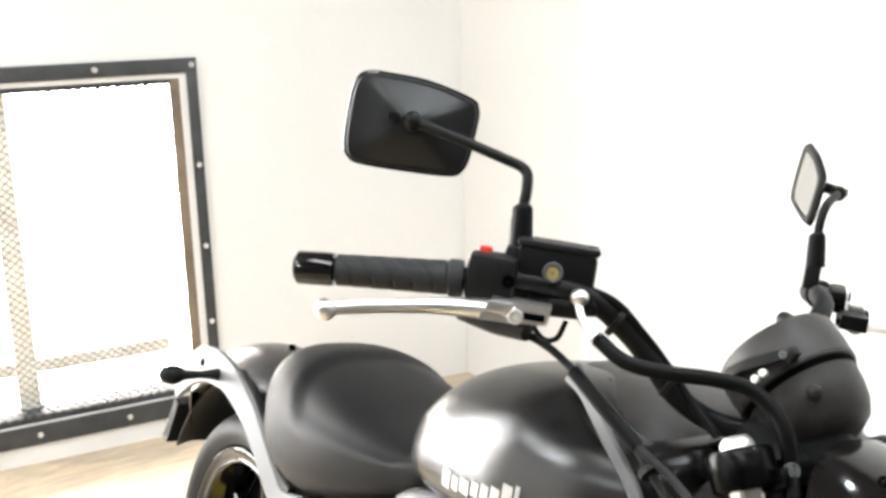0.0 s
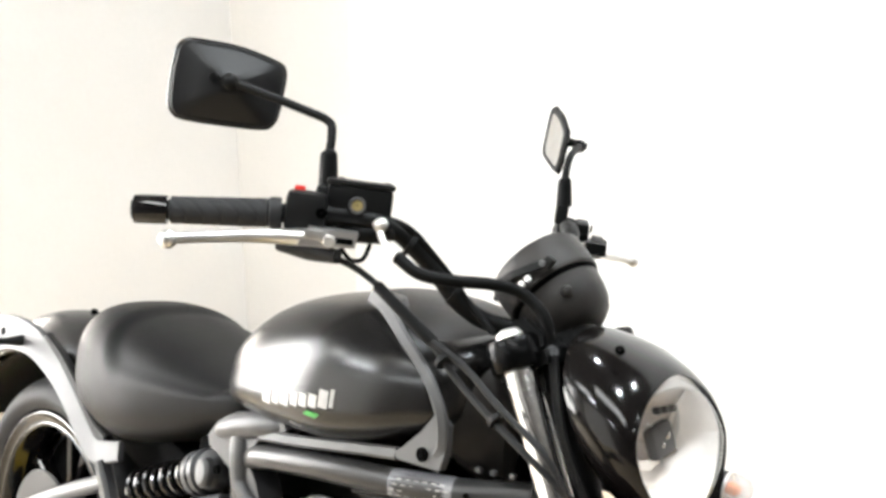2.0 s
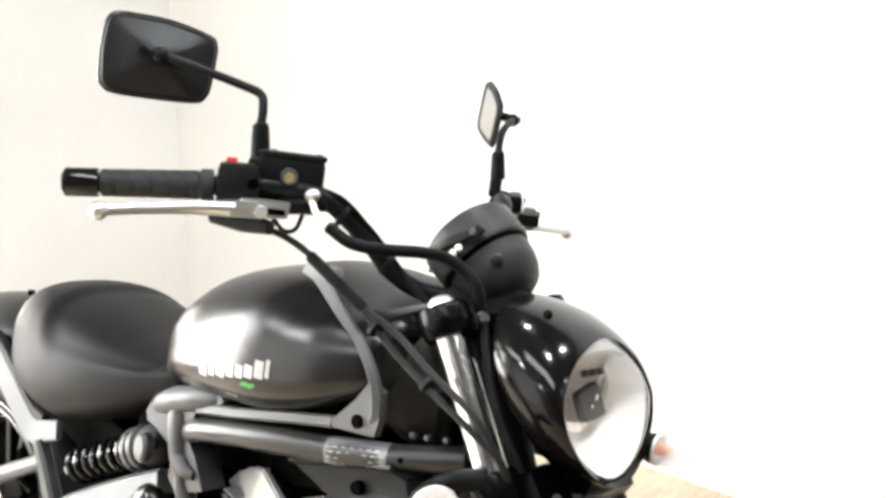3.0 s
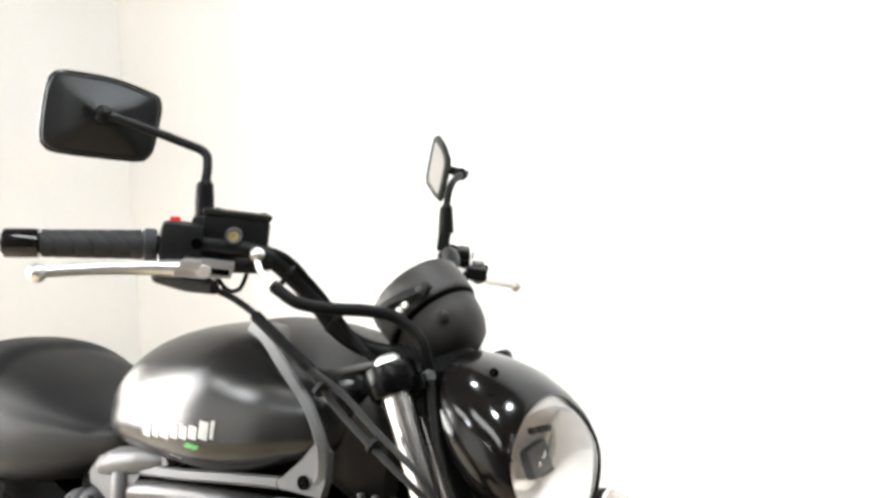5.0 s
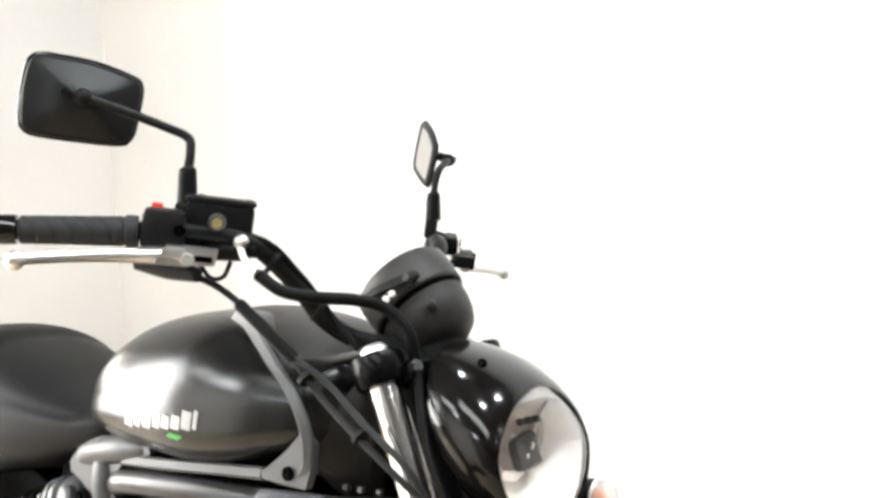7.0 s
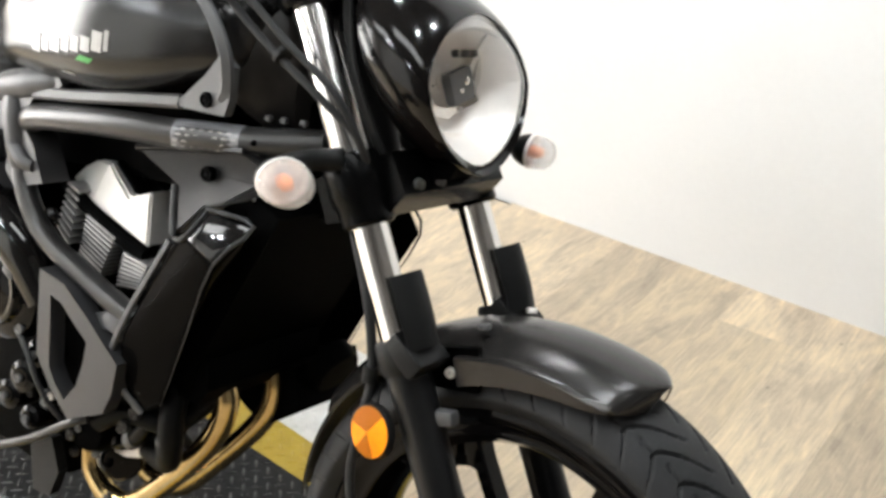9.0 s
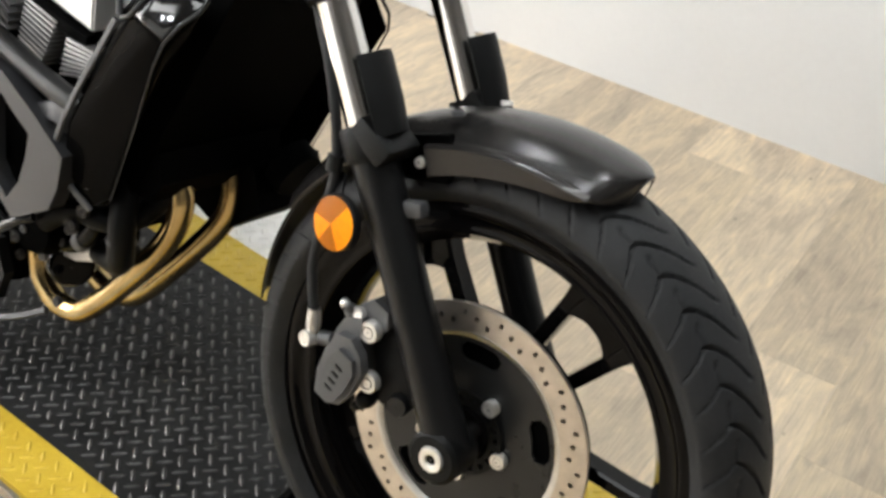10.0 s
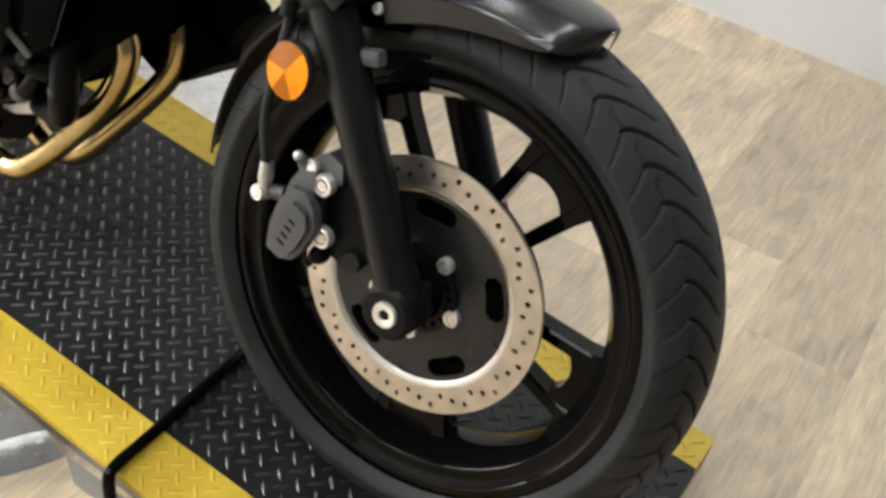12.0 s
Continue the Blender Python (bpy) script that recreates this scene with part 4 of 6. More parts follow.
part("axle", lathe([(0.001, 0.124), (0.0055, 0.124), (0.006, 0.131), (0.0075, 0.132), (0.0135, 0.132), (0.0148, 0.129), (0.0148, 0.10), (0.010, 0.10), (0.010, -0.13)], (0.006, 0, AX + 0.001), (0, -1, 0), 24), "bolt", bike, "silver axle bolt")

# -- front fender --
FR = 0.347


def fender_rings(degs, half_of, crown, drop, thick=0.003, cx=0.0, edge=0.0):
    rings = []
    for d in degs:
        w = half_of(d)
        line = []
        for u in np.linspace(-1, 1, 21):
            line.append((w * u, crown - drop * abs(u) ** 2.3))
        pts = [(y, r) for y, r in line] + [(y * 0.985, r - thick) for y, r in line[::-1]]
        a0 = radians(d)
        rings.append([(cx + r * math.cos(a0 + edge * (abs(y) / 0.07)), y, AX + r * math.sin(a0 + edge * (abs(y) / 0.07))) for y, r in pts])
    return rings


bm = bmesh.new()
skin(bm, fender_rings([73.2 + 76.8 * (k / 51) ** 1.8 for k in range(52)], lambda d: 0.074 * max(0.30, math.sqrt(1 - (1 - min(1, (d - 73.2) / 5)) ** 2)) * (1 if d < 120 else 1 - 0.10 * (d - 120) / 30), FR, 0.028, edge=0.012))
ff = part("front_fender", bm, "fender", bike, "satin charcoal front fender")
bm = bmesh.new()
skin(bm, fender_rings(np.linspace(140, 178, 16), lambda d: 0.060 - 0.020 * max(0, d - 150) / 28, FR - 0.012, 0.016))
part("rear_blade", bm, "plastic", ff, "black plastic mudguard blade")
for s in (-1, 1):
    rings = []
    for d in np.linspace(77.6, 111, 24):
        t = max(0.004, (d - 77.6) / 33.4)
        shelf = min(1, 0.35 + t * 5)
        lo = 0.3165 - 0.0295 * t ** 0.55
        sec = [(0.0665, 0.3225), (0.0705, 0.3225), (0.0705 + 0.0085 * shelf, 0.3178), (0.0710 + 0.0090 * shelf, 0.3165), (0.0700 + 0.0090 * shelf, lo), (0.0670 + 0.009 * shelf, lo - 0.001), (0.0665, lo)]
        rings.append([(r * math.cos(radians(d)), s * y, AX + r * math.sin(radians(d))) for y, r in sec])
    bm = bmesh.new()
    skin(bm, rings)
    part("side_skirt", bm, "fender", ff, "dark lower skirt of the fender")
    x, y, z = on_wheel(0.302, 112, s * 0.078)
    part("fender_bolt", bolt_bm((x, y, z), (0, s, 0), 0.006, 0.005), "bolt", ff)
    part("fender_stay", box((-0.105, s * 0.098, 0.544), (0.044, 0.018, 0.018), 0.006, (0, -18, 0)), "caliper", ff)
    # bracket coloured near black, the shade of the gap behind the fork
    part("fender_bracket", prism([(-0.16, 0.60), (-0.09, 0.625), (-0.075, 0.60), (-0.08, 0.575), (-0.14, 0.56)], s * 0.070 - 0.004, s * 0.070 + 0.004, "xz", 0.002), "darkbits", ff)
part("fender_top_bolt", bolt_bm((-0.098, -0.052, 0.640), (-0.25, -0.1, 0.95), 0.007, 0.005), "caliper", ff)
part("fender_top_bolt", bolt_bm((-0.105, 0.062, 0.632), (-0.25, 0.1, 0.95), 0.007, 0.005), "bolt", ff)

# -- brake caliper, hose and reflector --
cal = part("brake_caliper", prism([(-0.146, 0.322), (-0.150, 0.356), (-0.142, 0.390), (-0.130, 0.414), (-0.112, 0.420), (-0.110, 0.392), (-0.106, 0.358), (-0.111, 0.330), (-0.124, 0.314), (-0.138, 0.312)],
                                  -0.128, -0.040, "xz", 0.006), "caliper", bike, "dark grey sliding brake caliper")
part("piston_housing", prism([(-0.147, 0.316), (-0.149, 0.345), (-0.143, 0.374), (-0.132, 0.396), (-0.114, 0.397), (-0.099, 0.383), (-0.093, 0.364), (-0.102, 0.334), (-0.113, 0.316), (-0.130, 0.310)], -0.139, -0.126, "xz", 0.006, segments=4), "caliper", cal, "dark grey caliper body")
part("face_plate", prism([(-0.139, 0.321), (-0.139, 0.342), (-0.133, 0.370), (-0.122, 0.384), (-0.104, 0.377), (-0.099, 0.362), (-0.107, 0.336), (-0.115, 0.323), (-0.128, 0.317)], -0.145, -0.137, "xz", 0.004, segments=3), "trim", cal, "raised caliper face with a cast name")
for k in range(4):
    part("name_bar", box((-0.1265 + 0.0028 * k, -0.1452, 0.334 + 0.0095 * k), (0.0030, 0.0012, 0.010), 0.0004, (0, -70, 0)), "satin", cal)
part("caliper_arm", prism([(-0.150, 0.385), (-0.133, 0.420), (-0.110, 0.440), (-0.090, 0.434), (-0.086, 0.415), (-0.112, 0.385)], -0.117, -0.096, "xz", 0.006), "caliper", cal)
part("bracket", prism([(-0.118, 0.420), (-0.085, 0.425), (-0.050, 0.400), (-0.035, 0.350), (-0.060, 0.315), (-0.090, 0.325), (-0.100, 0.370)], -0.106, -0.088, "xz", 0.004), "satin", cal)
for x, z in ((-0.103, 0.407), (-0.0915, 0.350)):
    part("mount_bolt", bolt_bm((x, -0.117, z), (0, -1, 0), 0.0124, 0.010), "bolt", cal, "silver flange bolt")
part("pin_boot", ball((-0.097, -0.110, 0.321), (0.011, 0.016, 0.011), 14), "satin", cal)
part("pin_boot_tip", ball((-0.103, -0.120, 0.312), (0.006, 0.006, 0.006), 12), "satin", cal)
part("carrier_boss", lathe([(0.001, 0.008), (0.011, 0.008), (0.013, 0.004), (0.013, -0.012)], (-0.058, -0.106, 0.333), (0.1, -1, 0), 24), "cover", cal)
part("bleed_nipple", lathe([(0.001, 0.022), (0.005, 0.022), (0.006, 0.012), (0.008, 0.010), (0.008, 0)], (-0.130, -0.116, 0.412), (-0.2, -0.6, 0.7), 12), "caliper", cal)
part("slide_pin", bolt_bm((-0.122, -0.118, 0.418), (-0.1, -0.95, 0.2), 0.0085, 0.008), "bolt", cal, "silver slide pin")
part("inlet_boss", tube([(-0.150, -0.118, 0.372), (-0.165, -0.120, 0.368)], 0.0085, 14, 1), "caliper", cal)
part("bleed_cap", ball((-0.137, -0.128, 0.427), (0.006, 0.006, 0.006), 10), "alu", cal)
hose = part("brake_hose", tube([(-0.175, -0.122, 0.366), (-0.177, -0.124, 0.395), (-0.190, -0.124, 0.45), (-0.187, -0.122, 0.52), (-0.187, -0.120, 0.57), (-0.207, -0.120, 0.64), (-0.25, -0.11, 0.71)], 0.0055, 12, 6), "rubber", bike, "black brake hose")
part("banjo_bolt", bolt_bm((-0.174, -0.120, 0.365), (-0.2, -1, 0), 0.0095, 0.014), "bolt", hose)
part("hose_end", tube([(-0.174, -0.123, 0.368), (-0.175, -0.124, 0.382), (-0.177, -0.124, 0.400)], [0.0060, 0.0082, 0.0070], 12, 3), "alu", hose, "crimped silver hose end")
part("hose_clip", tube([(-0.187, -0.1215, 0.558), (-0.188, -0.1205, 0.575)], 0.009, 12, 1), "plastic", hose)
refl = part("side_reflector", lathe([(0.001, 0.006), (0.028, 0.006), (0.0305, 0.003), (0.0305, -0.004), (0.001, -0.004)], (-0.163, -0.132, 0.511), (-0.16, -0.98, 0.08), 36), "plastic", bike, "round amber side reflector")
for k in range(6):
    m = axis_matrix((-0.163, -0.132, 0.511), (-0.16, -0.98, 0.08))
    pts = [m @ Vector((0, 0, 0.0095))] + [m @ Vector((0.0285 * math.cos(a), 0.0285 * math.sin(a), 0.0062)) for a in np.linspace(k * math.pi / 3, (k + 1) * math.pi / 3, 7)]
    bm = bmesh.new()
    vs = [bm.verts.new(q) for q in pts]
    for i in range(1, 7):
        bm.faces.new((vs[0], vs[i], vs[i + 1]))
    # lit and unlit facets are told apart by colour
    part("facet", bm, ("amber", "amber_dark", "amber_dark", "amber", "amber_dark", "amber")[k], refl)
part("reflector_bracket", strip([(-0.185, -0.112, 0.555), (-0.178, -0.122, 0.535), (-0.168, -0.125, 0.50)], 0.018, 0.003, (0, -1, 0)), "satin", refl)

# -- headlight --
def shield_ring(cx, cz, hw, up, down, tilt, bulge=0.0, n=48, grow=0.0, crest=2.3):
    """A shield-shaped ring that leans back; narrower below than above."""
    u = Vector((tilt, 0, 1)).normalized()
    f = Vector((u.z, 0, -u.x))
    ring = []
    for k in range(n):
        a = 2 * math.pi * k / n
        c, s = math.cos(a), math.sin(a)
        e = crest if s > 0 else 1.75
        yy = (hw + grow) * math.copysign(abs(c) ** (2 / e), c)
        hh = ((up if s > 0 else down) + grow) * math.copysign(abs(s) ** (2 / e), s)
        ring.append(Vector((cx, 0, cz)) + Vector((0, yy, 0)) + u * hh + f * bulge)
    return ring


bm = bmesh.new()
skin(bm, [shield_ring(-0.2845, 0.897, 0.094, 0.094, 0.118, -0.52), shield_ring(-0.286, 0.898, 0.102, 0.100, 0.126, -0.52), shield_ring(-0.264, 0.895, 0.1090, 0.098, 0.122, -0.44),
          shield_ring(-0.238, 0.891, 0.1105, 0.094, 0.116, -0.38), shield_ring(-0.214, 0.886, 0.1075, 0.087, 0.107, -0.33, crest=2.1), shield_ring(-0.198, 0.882, 0.1035, 0.082, 0.101, -0.30, crest=1.85),
          shield_ring(-0.193, 0.881, 0.0995, 0.0785, 0.097, -0.30, crest=1.7), shield_ring(-0.200, 0.883, 0.0940, 0.0735, 0.091, -0.30, crest=1.7)], caps=False)
head = part("headlight", bm, "cowl", bike, "gloss black headlight cowl")
bm = bmesh.new()
skin(bm, [shield_ring(-0.197, 0.882, 0.095 * q, 0.0745 * q, 0.092 * q, -0.30, 0.036 * (1 - q * q), crest=1.7) for q in (1.0, 0.93, 0.8, 0.6, 0.35, 0.02)], caps=False)
lens = part("lens", bm, "clear", head, "clear headlight lens")
lens.visible_shadow = False
bm = bmesh.new()
skin(bm, [shield_ring(-0.2005, 0.883, 0.0935 * q, 0.0730 * q, 0.0905 * q, -0.30, -0.060 * (1 - q ** 2.2), n=28, crest=1.7) for q in (1.0, 0.93, 0.82, 0.66, 0.48, 0.30, 0.02)], caps=False)
part("reflector", bm, "reflector", head, "bright silver reflector bowl", angle=16)
part("bulb_step", strip([(-0.236, -0.045, 0.862), (-0.243, -0.015, 0.842), (-0.243, 0.025, 0.838), (-0.236, 0.055, 0.858)], 0.016, 0.010, (0.9, 0, 0.3)), "bowl", head)
part("hood", strip([(-0.222, -0.056, 0.938), (-0.220, -0.020, 0.946), (-0.220, 0.020, 0.946), (-0.222, 0.056, 0.938)], 0.018, 0.010, (0.9, 0, 0.3)), "pearl", head, "pale hood over the bulb")
for s in (-1, 1):
    # upright dividers and a pale cheek on either side of the bulb
    part("reflector_rib", strip([(-0.226, s * 0.046, 0.935), (-0.240, s * 0.044, 0.895), (-0.240, s * 0.040, 0.850), (-0.222, s * 0.026, 0.812)], 0.004, 0.012, (0.0, 1, 0.0)), "pearl", head)
    part("reflector_cheek", prism([(s * 0.050, 0.905), (s * 0.066, 0.915), (s * 0.070, 0.885), (s * 0.060, 0.850), (s * 0.048, 0.840)], -0.243, -0.236, "yz", 0.003), "cream", head)
part("lens_badge", prism([(-0.020, 0.824), (0.016, 0.820), (0.010, 0.812), (-0.014, 0.814)], -0.222, -0.219, "yz", 0.001), "bowl", head)
part("bulb_shield", box((-0.232, 0.013, 0.872), (0.016, 0.048, 0.040), 0.012, (14, -18, 0)), "caliper", head, "dark bulb shield")
for y, z, r in ((0.014, 0.880, 0.0042), (0.007, 0.869, 0.003)):
    part("shield_rivet", ball((-0.2225, y, z), (0.002, r, r * 1.2), 10), "chrome", head)
part("bulb_stem", tube([(-0.258, 0.012, 0.872), (-0.236, 0.013, 0.872)], 0.010, 12, 1), "chrome", head)
for k in range(3):
    part("vent_bar", box((-0.232, -0.004 + 0.017 * k, 0.909), (0.010, 0.008, 0.009), 0.003, (0, -18, 0)), "caliper", head)
part("chin", prism([(-0.27, 0.785), (-0.180, 0.796), (-0.186, 0.780), (-0.235, 0.766)], -0.040, 0.040, "xz", 0.005), "darkbits", head)
for x, y, z in ((-0.236, -0.1, 0.912), (-0.252, -0.07, 0.979)):
    part("cowl_screw", bolt_bm((x, y, z), (0.2, -0.9, 0.4), 0.0055, 0.004), "darkbits", head)
for s in (-1, 1):
    part("cowl_strap", strip([(-0.330, s * 0.088, 0.955), (-0.290, s * 0.100, 0.870), (-0.235, s * 0.092, 0.785)], 0.012, 0.006, (0, s, 0)), "satin", head)

# -- turn signals at the front --
for s in (-1, 1):
    c = Vector((-0.2525, -0.229, 0.776)) if s < 0 else Vector((-0.236, 0.229, 0.778))
    f = Vector((0.90, s * 0.42, 0.02)).normalized() if s < 0 else Vector((0.97, 0.16, 0.02)).normalized()
    q = 0.93 if s < 0 else 0.86
    flat = Matrix.Translation(c) @ Matrix.Diagonal((q, q, 0.86 * q, 1)) @ Matrix.Translation(-c)
    sig = part("turn_signal", lathe([(0.004, -0.040), (0.014, -0.037), (0.022, -0.029), (0.0275, -0.019), (0.0295, -0.010), (0.0300, -0.006), (0.027, -0.006)], c, f, 32, squash=flat), "satin", bike, "clear front turn signal with amber bulb")
    part("lens", lathe([(0.0294, -0.006), (0.0298, 0.004), (0.0292, 0.012), (0.0262, 0.021), (0.0200, 0.0275), (0.0110, 0.0315), (0.0005, 0.0330)], c, f, 32, squash=flat), "frost", sig, "clear signal lens").visible_shadow = False
    part("lens_ring", lathe([(0.0285, -0.007), (0.0306, -0.007), (0.0308, -0.003), (0.0290, -0.002)], c, f, 32, squash=flat), "pearl", sig)
    part("bowl", lathe([(0.0285, -0.003), (0.024, -0.010), (0.018, -0.015), (0.010, -0.018), (0.0005, -0.019)], c, f, 14, squash=flat), "reflector", sig, "faceted silver bowl", angle=8)
    part("bulb", tube([c - f * 0.016, c - f * 0.008, c + f * 0.002, c + f * 0.010, c + f * 0.013], [0.005, 0.0075, 0.0085, 0.006, 0.002], 16, 4), "bulb", sig, "amber bulb")
    part("stem", tube([(-0.272, s * 0.128, 0.785), (-0.290, s * 0.165, 0.783), (-0.287, s * 0.208, 0.778)], [0.014, 0.011, 0.012], 14, 5), "plastic", sig)

# -- handlebar with its controls --
BAR = [(-0.408, 0, 0.965), (-0.420, -0.040, 0.965), (-0.452, -0.070, 0.969), (-0.476, -0.100, 0.989), (-0.492, -0.121, 1.016), (-0.510, -0.147, 1.045), (-0.530, -0.188, 1.074), (-0.572, -0.232, 1.080), (-0.612, -0.290, 1.073), (-0.660, -0.347, 1.066), (-0.722, -0.420, 1.0565)]
FRONT = Vector((0.763, -0.646, 0.0)).normalized()
bar = part("handlebar", tube([(x, -y, z) for x, y, z in BAR[:0:-1]] + BAR, 0.0118, 16, 5), "satin", bike, "satin black handlebar")


def side(v, s):
    v = Vector(v)
    return Vector((v.x, v.y if s < 0 else -v.y, v.z))


for s in (-1, 1):
    g0, g1 = side((-0.612, -0.290, 1.073), s), side((-0.695, -0.388, 1.0605), s)
    d = (g1 - g0).normalized()
    bm = bmesh.new()
    prof = [(0.012, -0.003), (0.0185, -0.003), (0.0195, 0.002), (0.0195, 0.010), (0.0165, 0.013)] + [(0.0138, 0.016 + 0.0052 * k) for k in range(21)] + [(0.0165, 0.126), (0.012, 0.128)]
    gm = axis_matrix(g0, d)
    bm = lathe(prof, g0, d, 24)
    # raised waves in the rubber
    skin(bm, [[gm @ Vector((r * math.cos(a), r * math.sin(a), h)) for a in np.linspace(0, 2 * math.pi, 32, endpoint=False)
               for r in (0.0164 - 0.0021 * max(0.0, 1 - abs(math.sin(h * 150 + 2.6 * math.cos(a + 0.6)) / 0.34)) + 0.0014 * (1 - h / 0.125),)]
              for h in np.linspace(0.014, 0.125, 110)])
    grip = part("grip", bm, "rubber", bar, "black rubber grip with raised waves")
    part("bar_end", lathe([(0.010, 0.130), (0.0168, 0.130), (0.0172, 0.134), (0.0172, 0.1665), (0.0162, 0.1685), (0.001, 0.1685)], g0, d, 24), "gloss", bar, "gloss black bar end weight")
    rz = 50 if s < 0 else -50
    sw = part("switch_housing", box((-0.592, -0.266, 1.079) if s < 0 else (-0.578, 0.268, 1.073), (0.050, 0.046, 0.050) if s < 0 else (0.046, 0.034, 0.026), 0.010 if s < 0 else 0.006, (0, 0, rz)), "plastic", bar, "black switch housing")
    part("switch_button", box((-0.603, -0.270, 1.105) if s < 0 else (-0.618, 0.270, 1.092), (0.013, 0.013, 0.008), 0.002, (0, 0, rz)), "red", sw, "red kill switch" if s < 0 else "red switch button")
    f = side(FRONT, s)
    part("switch_port", lathe([(0.001, 0.0005), (0.005, 0.0005), (0.006, 0.002), (0.007, 0.0)], side((-0.575, -0.256, 1.082), s) + f * 0.0245, f, 12), "darkbits", sw)
    perch = part("lever_perch", prism([(-0.034, -0.012), (0.034, -0.008), (0.036, 0.010), (-0.022, 0.011)], -0.016, 0.016, "xz", 0.004), "lever" if s < 0 else "satin", bar, "silver lever perch" if s < 0 else "black lever perch")
    perch.matrix_local = Matrix.Translation(side((-0.556, -0.2595, 1.054), s) + (Vector((0.012, 0.010, 0)) if s > 0 else Vector((0, 0, 0)))) @ Euler((0, 0, radians(rz))).to_matrix().to_4x4()
    reach = Vector((0, 0, 0)) if s < 0 else Vector((0.010, 0.009, -0.0042))
    lev = part("lever", tube([side(q, s) + reach * (1 + 0.35 * n) for n, q in enumerate(((-0.548, -0.262, 1.053), (-0.578, -0.288, 1.050), (-0.600, -0.330, 1.046), (-0.610, -0.385, 1.042), (-0.615, -0.432, 1.038)))], [0.0115, 0.0105, 0.0080, 0.0068, 0.0066], 12, 6), "lever", bar, "polished silver lever")
    part("lever_ball", ball(side((-0.615, -0.436, 1.037), s) + reach * 2.4, (0.0108, 0.0108, 0.0108), 16), "lever", lev)
    part("perch_slot", box((0.020, -0.0165, -0.001), (0.022, 0.006, 0.007), 0.002), "darkbits", perch)
    part("perch_step", box((-0.014, -0.017, 0.003), (0.026, 0.005, 0.012), 0.002), "lever", perch)
    part("pivot_bolt", bolt_bm(side((-0.548, -0.262, 1.052), s) + f * 0.014, f, 0.0075, 0.006), "bolt", lev)
    part("cable_guard", tube([side(q, s) for q in ((-0.640, -0.262, 1.033), (-0.600, -0.245, 1.030), (-0.560, -0.235, 1.030))], [0.010, 0.012, 0.009], 12, 5), "plastic", bar)
    # mirror
    if s < 0:
        stem = [(-0.610, -0.226, 1.150), (-0.614, -0.222, 1.172), (-0.622, -0.222, 1.189), (-0.642, -0.240, 1.198), (-0.685, -0.283, 1.213), (-0.712, -0.311, 1.221)]
        yaw, c, depth, roll, size = 60.0, Vector((-0.742, -0.294, 1.2165)), 1.0, 0.0, 1.07
    else:
        stem = [(-0.612, 0.262, 1.150), (-0.613, 0.264, 1.172), (-0.616, 0.272, 1.187), (-0.624, 0.290, 1.196), (-0.632, 0.310, 1.203), (-0.640, 0.326, 1.207)]
        yaw, c, depth, roll, size = -37.5, Vector((-0.6915, 0.3275, 1.2122)), 0.55, 15.0, 0.963
    mir = part("mirror_stem", tube(stem, 0.0058, 12, 6), "satin", bar, "black mirror stem")
    root = Vector(stem[0])
    part("rubber_boot", tube([root + Vector(q) for q in ((0.006, 0, -0.040), (0.002, 0, -0.015), (0, 0, 0), (-0.001, 0, 0.004))], [0.0125, 0.0115, 0.0105, 0.007], 14, 4), "hose", mir)
    part("mirror_clamp", box(side((-0.592, -0.232, 1.086), s) if s < 0 else (-0.609, 0.262, 1.098), (0.034, 0.034, 0.052) if s < 0 else (0.020, 0.020, 0.036), 0.005, (0, 0, rz)), "plastic", bar)
    tip = Vector(stem[-1])
    part("ball_joint", ball(tip, (0.011, 0.011, 0.011), 14), "satin", mir)
    part("joint_screw", bolt_bm(tip + Vector((-0.010, 0.017 * s, 0.002)), f, 0.006, 0.010), "satin", mir)
    d = Vector((-math.cos(radians(yaw)), -math.sin(radians(yaw)), 0))
    f = Vector((d.y, -d.x, 0))
    f = f if f.x > 0 else -f
    outline = [(0.040, 0.0475), (0.053, 0.0450), (0.061, 0.034), (0.0645, 0.004), (0.064, -0.028), (0.059, -0.039), (0.047, -0.0445), (0.002, -0.0455), (-0.046, -0.0440), (-0.057, -0.0375), (-0.062, -0.025), (-0.0655, 0.012), (-0.0645, 0.026), (-0.056, 0.0345), (-0.01, 0.0455)]
    cr, sr = size * math.cos(radians(roll)), size * math.sin(radians(roll))
    outline = [(q[0] * cr - q[1] * sr, q[0] * sr + q[1] * cr) for q in spline([(*q, 0) for q in outline + outline[:1]], 4)][:-1]
    rings = []
    for grow, deep in ((0.80, -0.004), (0.82, -0.0075), (0.97, -0.0075), (1.0, -0.003), (1.0, 0.006), (0.96, 0.010), (0.90, 0.0105), (0.55, 0.023), (0.22, 0.033), (0.05, 0.034)):
        rings.append([c + d * (a * grow) + Vector((0, 0, b * grow)) + f * deep * depth for a, b in outline])
    bm = bmesh.new()
    skin(bm, rings)
    part("mirror_rim", tube([c + d * a + Vector((0, 0, b)) + f * 0.004 * depth for a, b in outline] + [c + d * outline[0][0] + Vector((0, 0, outline[0][1])) + f * 0.004 * depth], 0.0026, 8, 1), "gloss", mir, "gloss black mirror rim")
    body = part("mirror_housing", bm, "shell", mir, "black mirror housing", angle=24)
    bm = bmesh.new()
    skin(bm, [[c + d * (a * 0.83) + Vector((0, 0, b * 0.83)) + f * q * depth for a, b in outline] for q in (-0.0045, -0.0052)])
    part("mirror_glass", bm, "mirror", mir, "clear mirror glass")
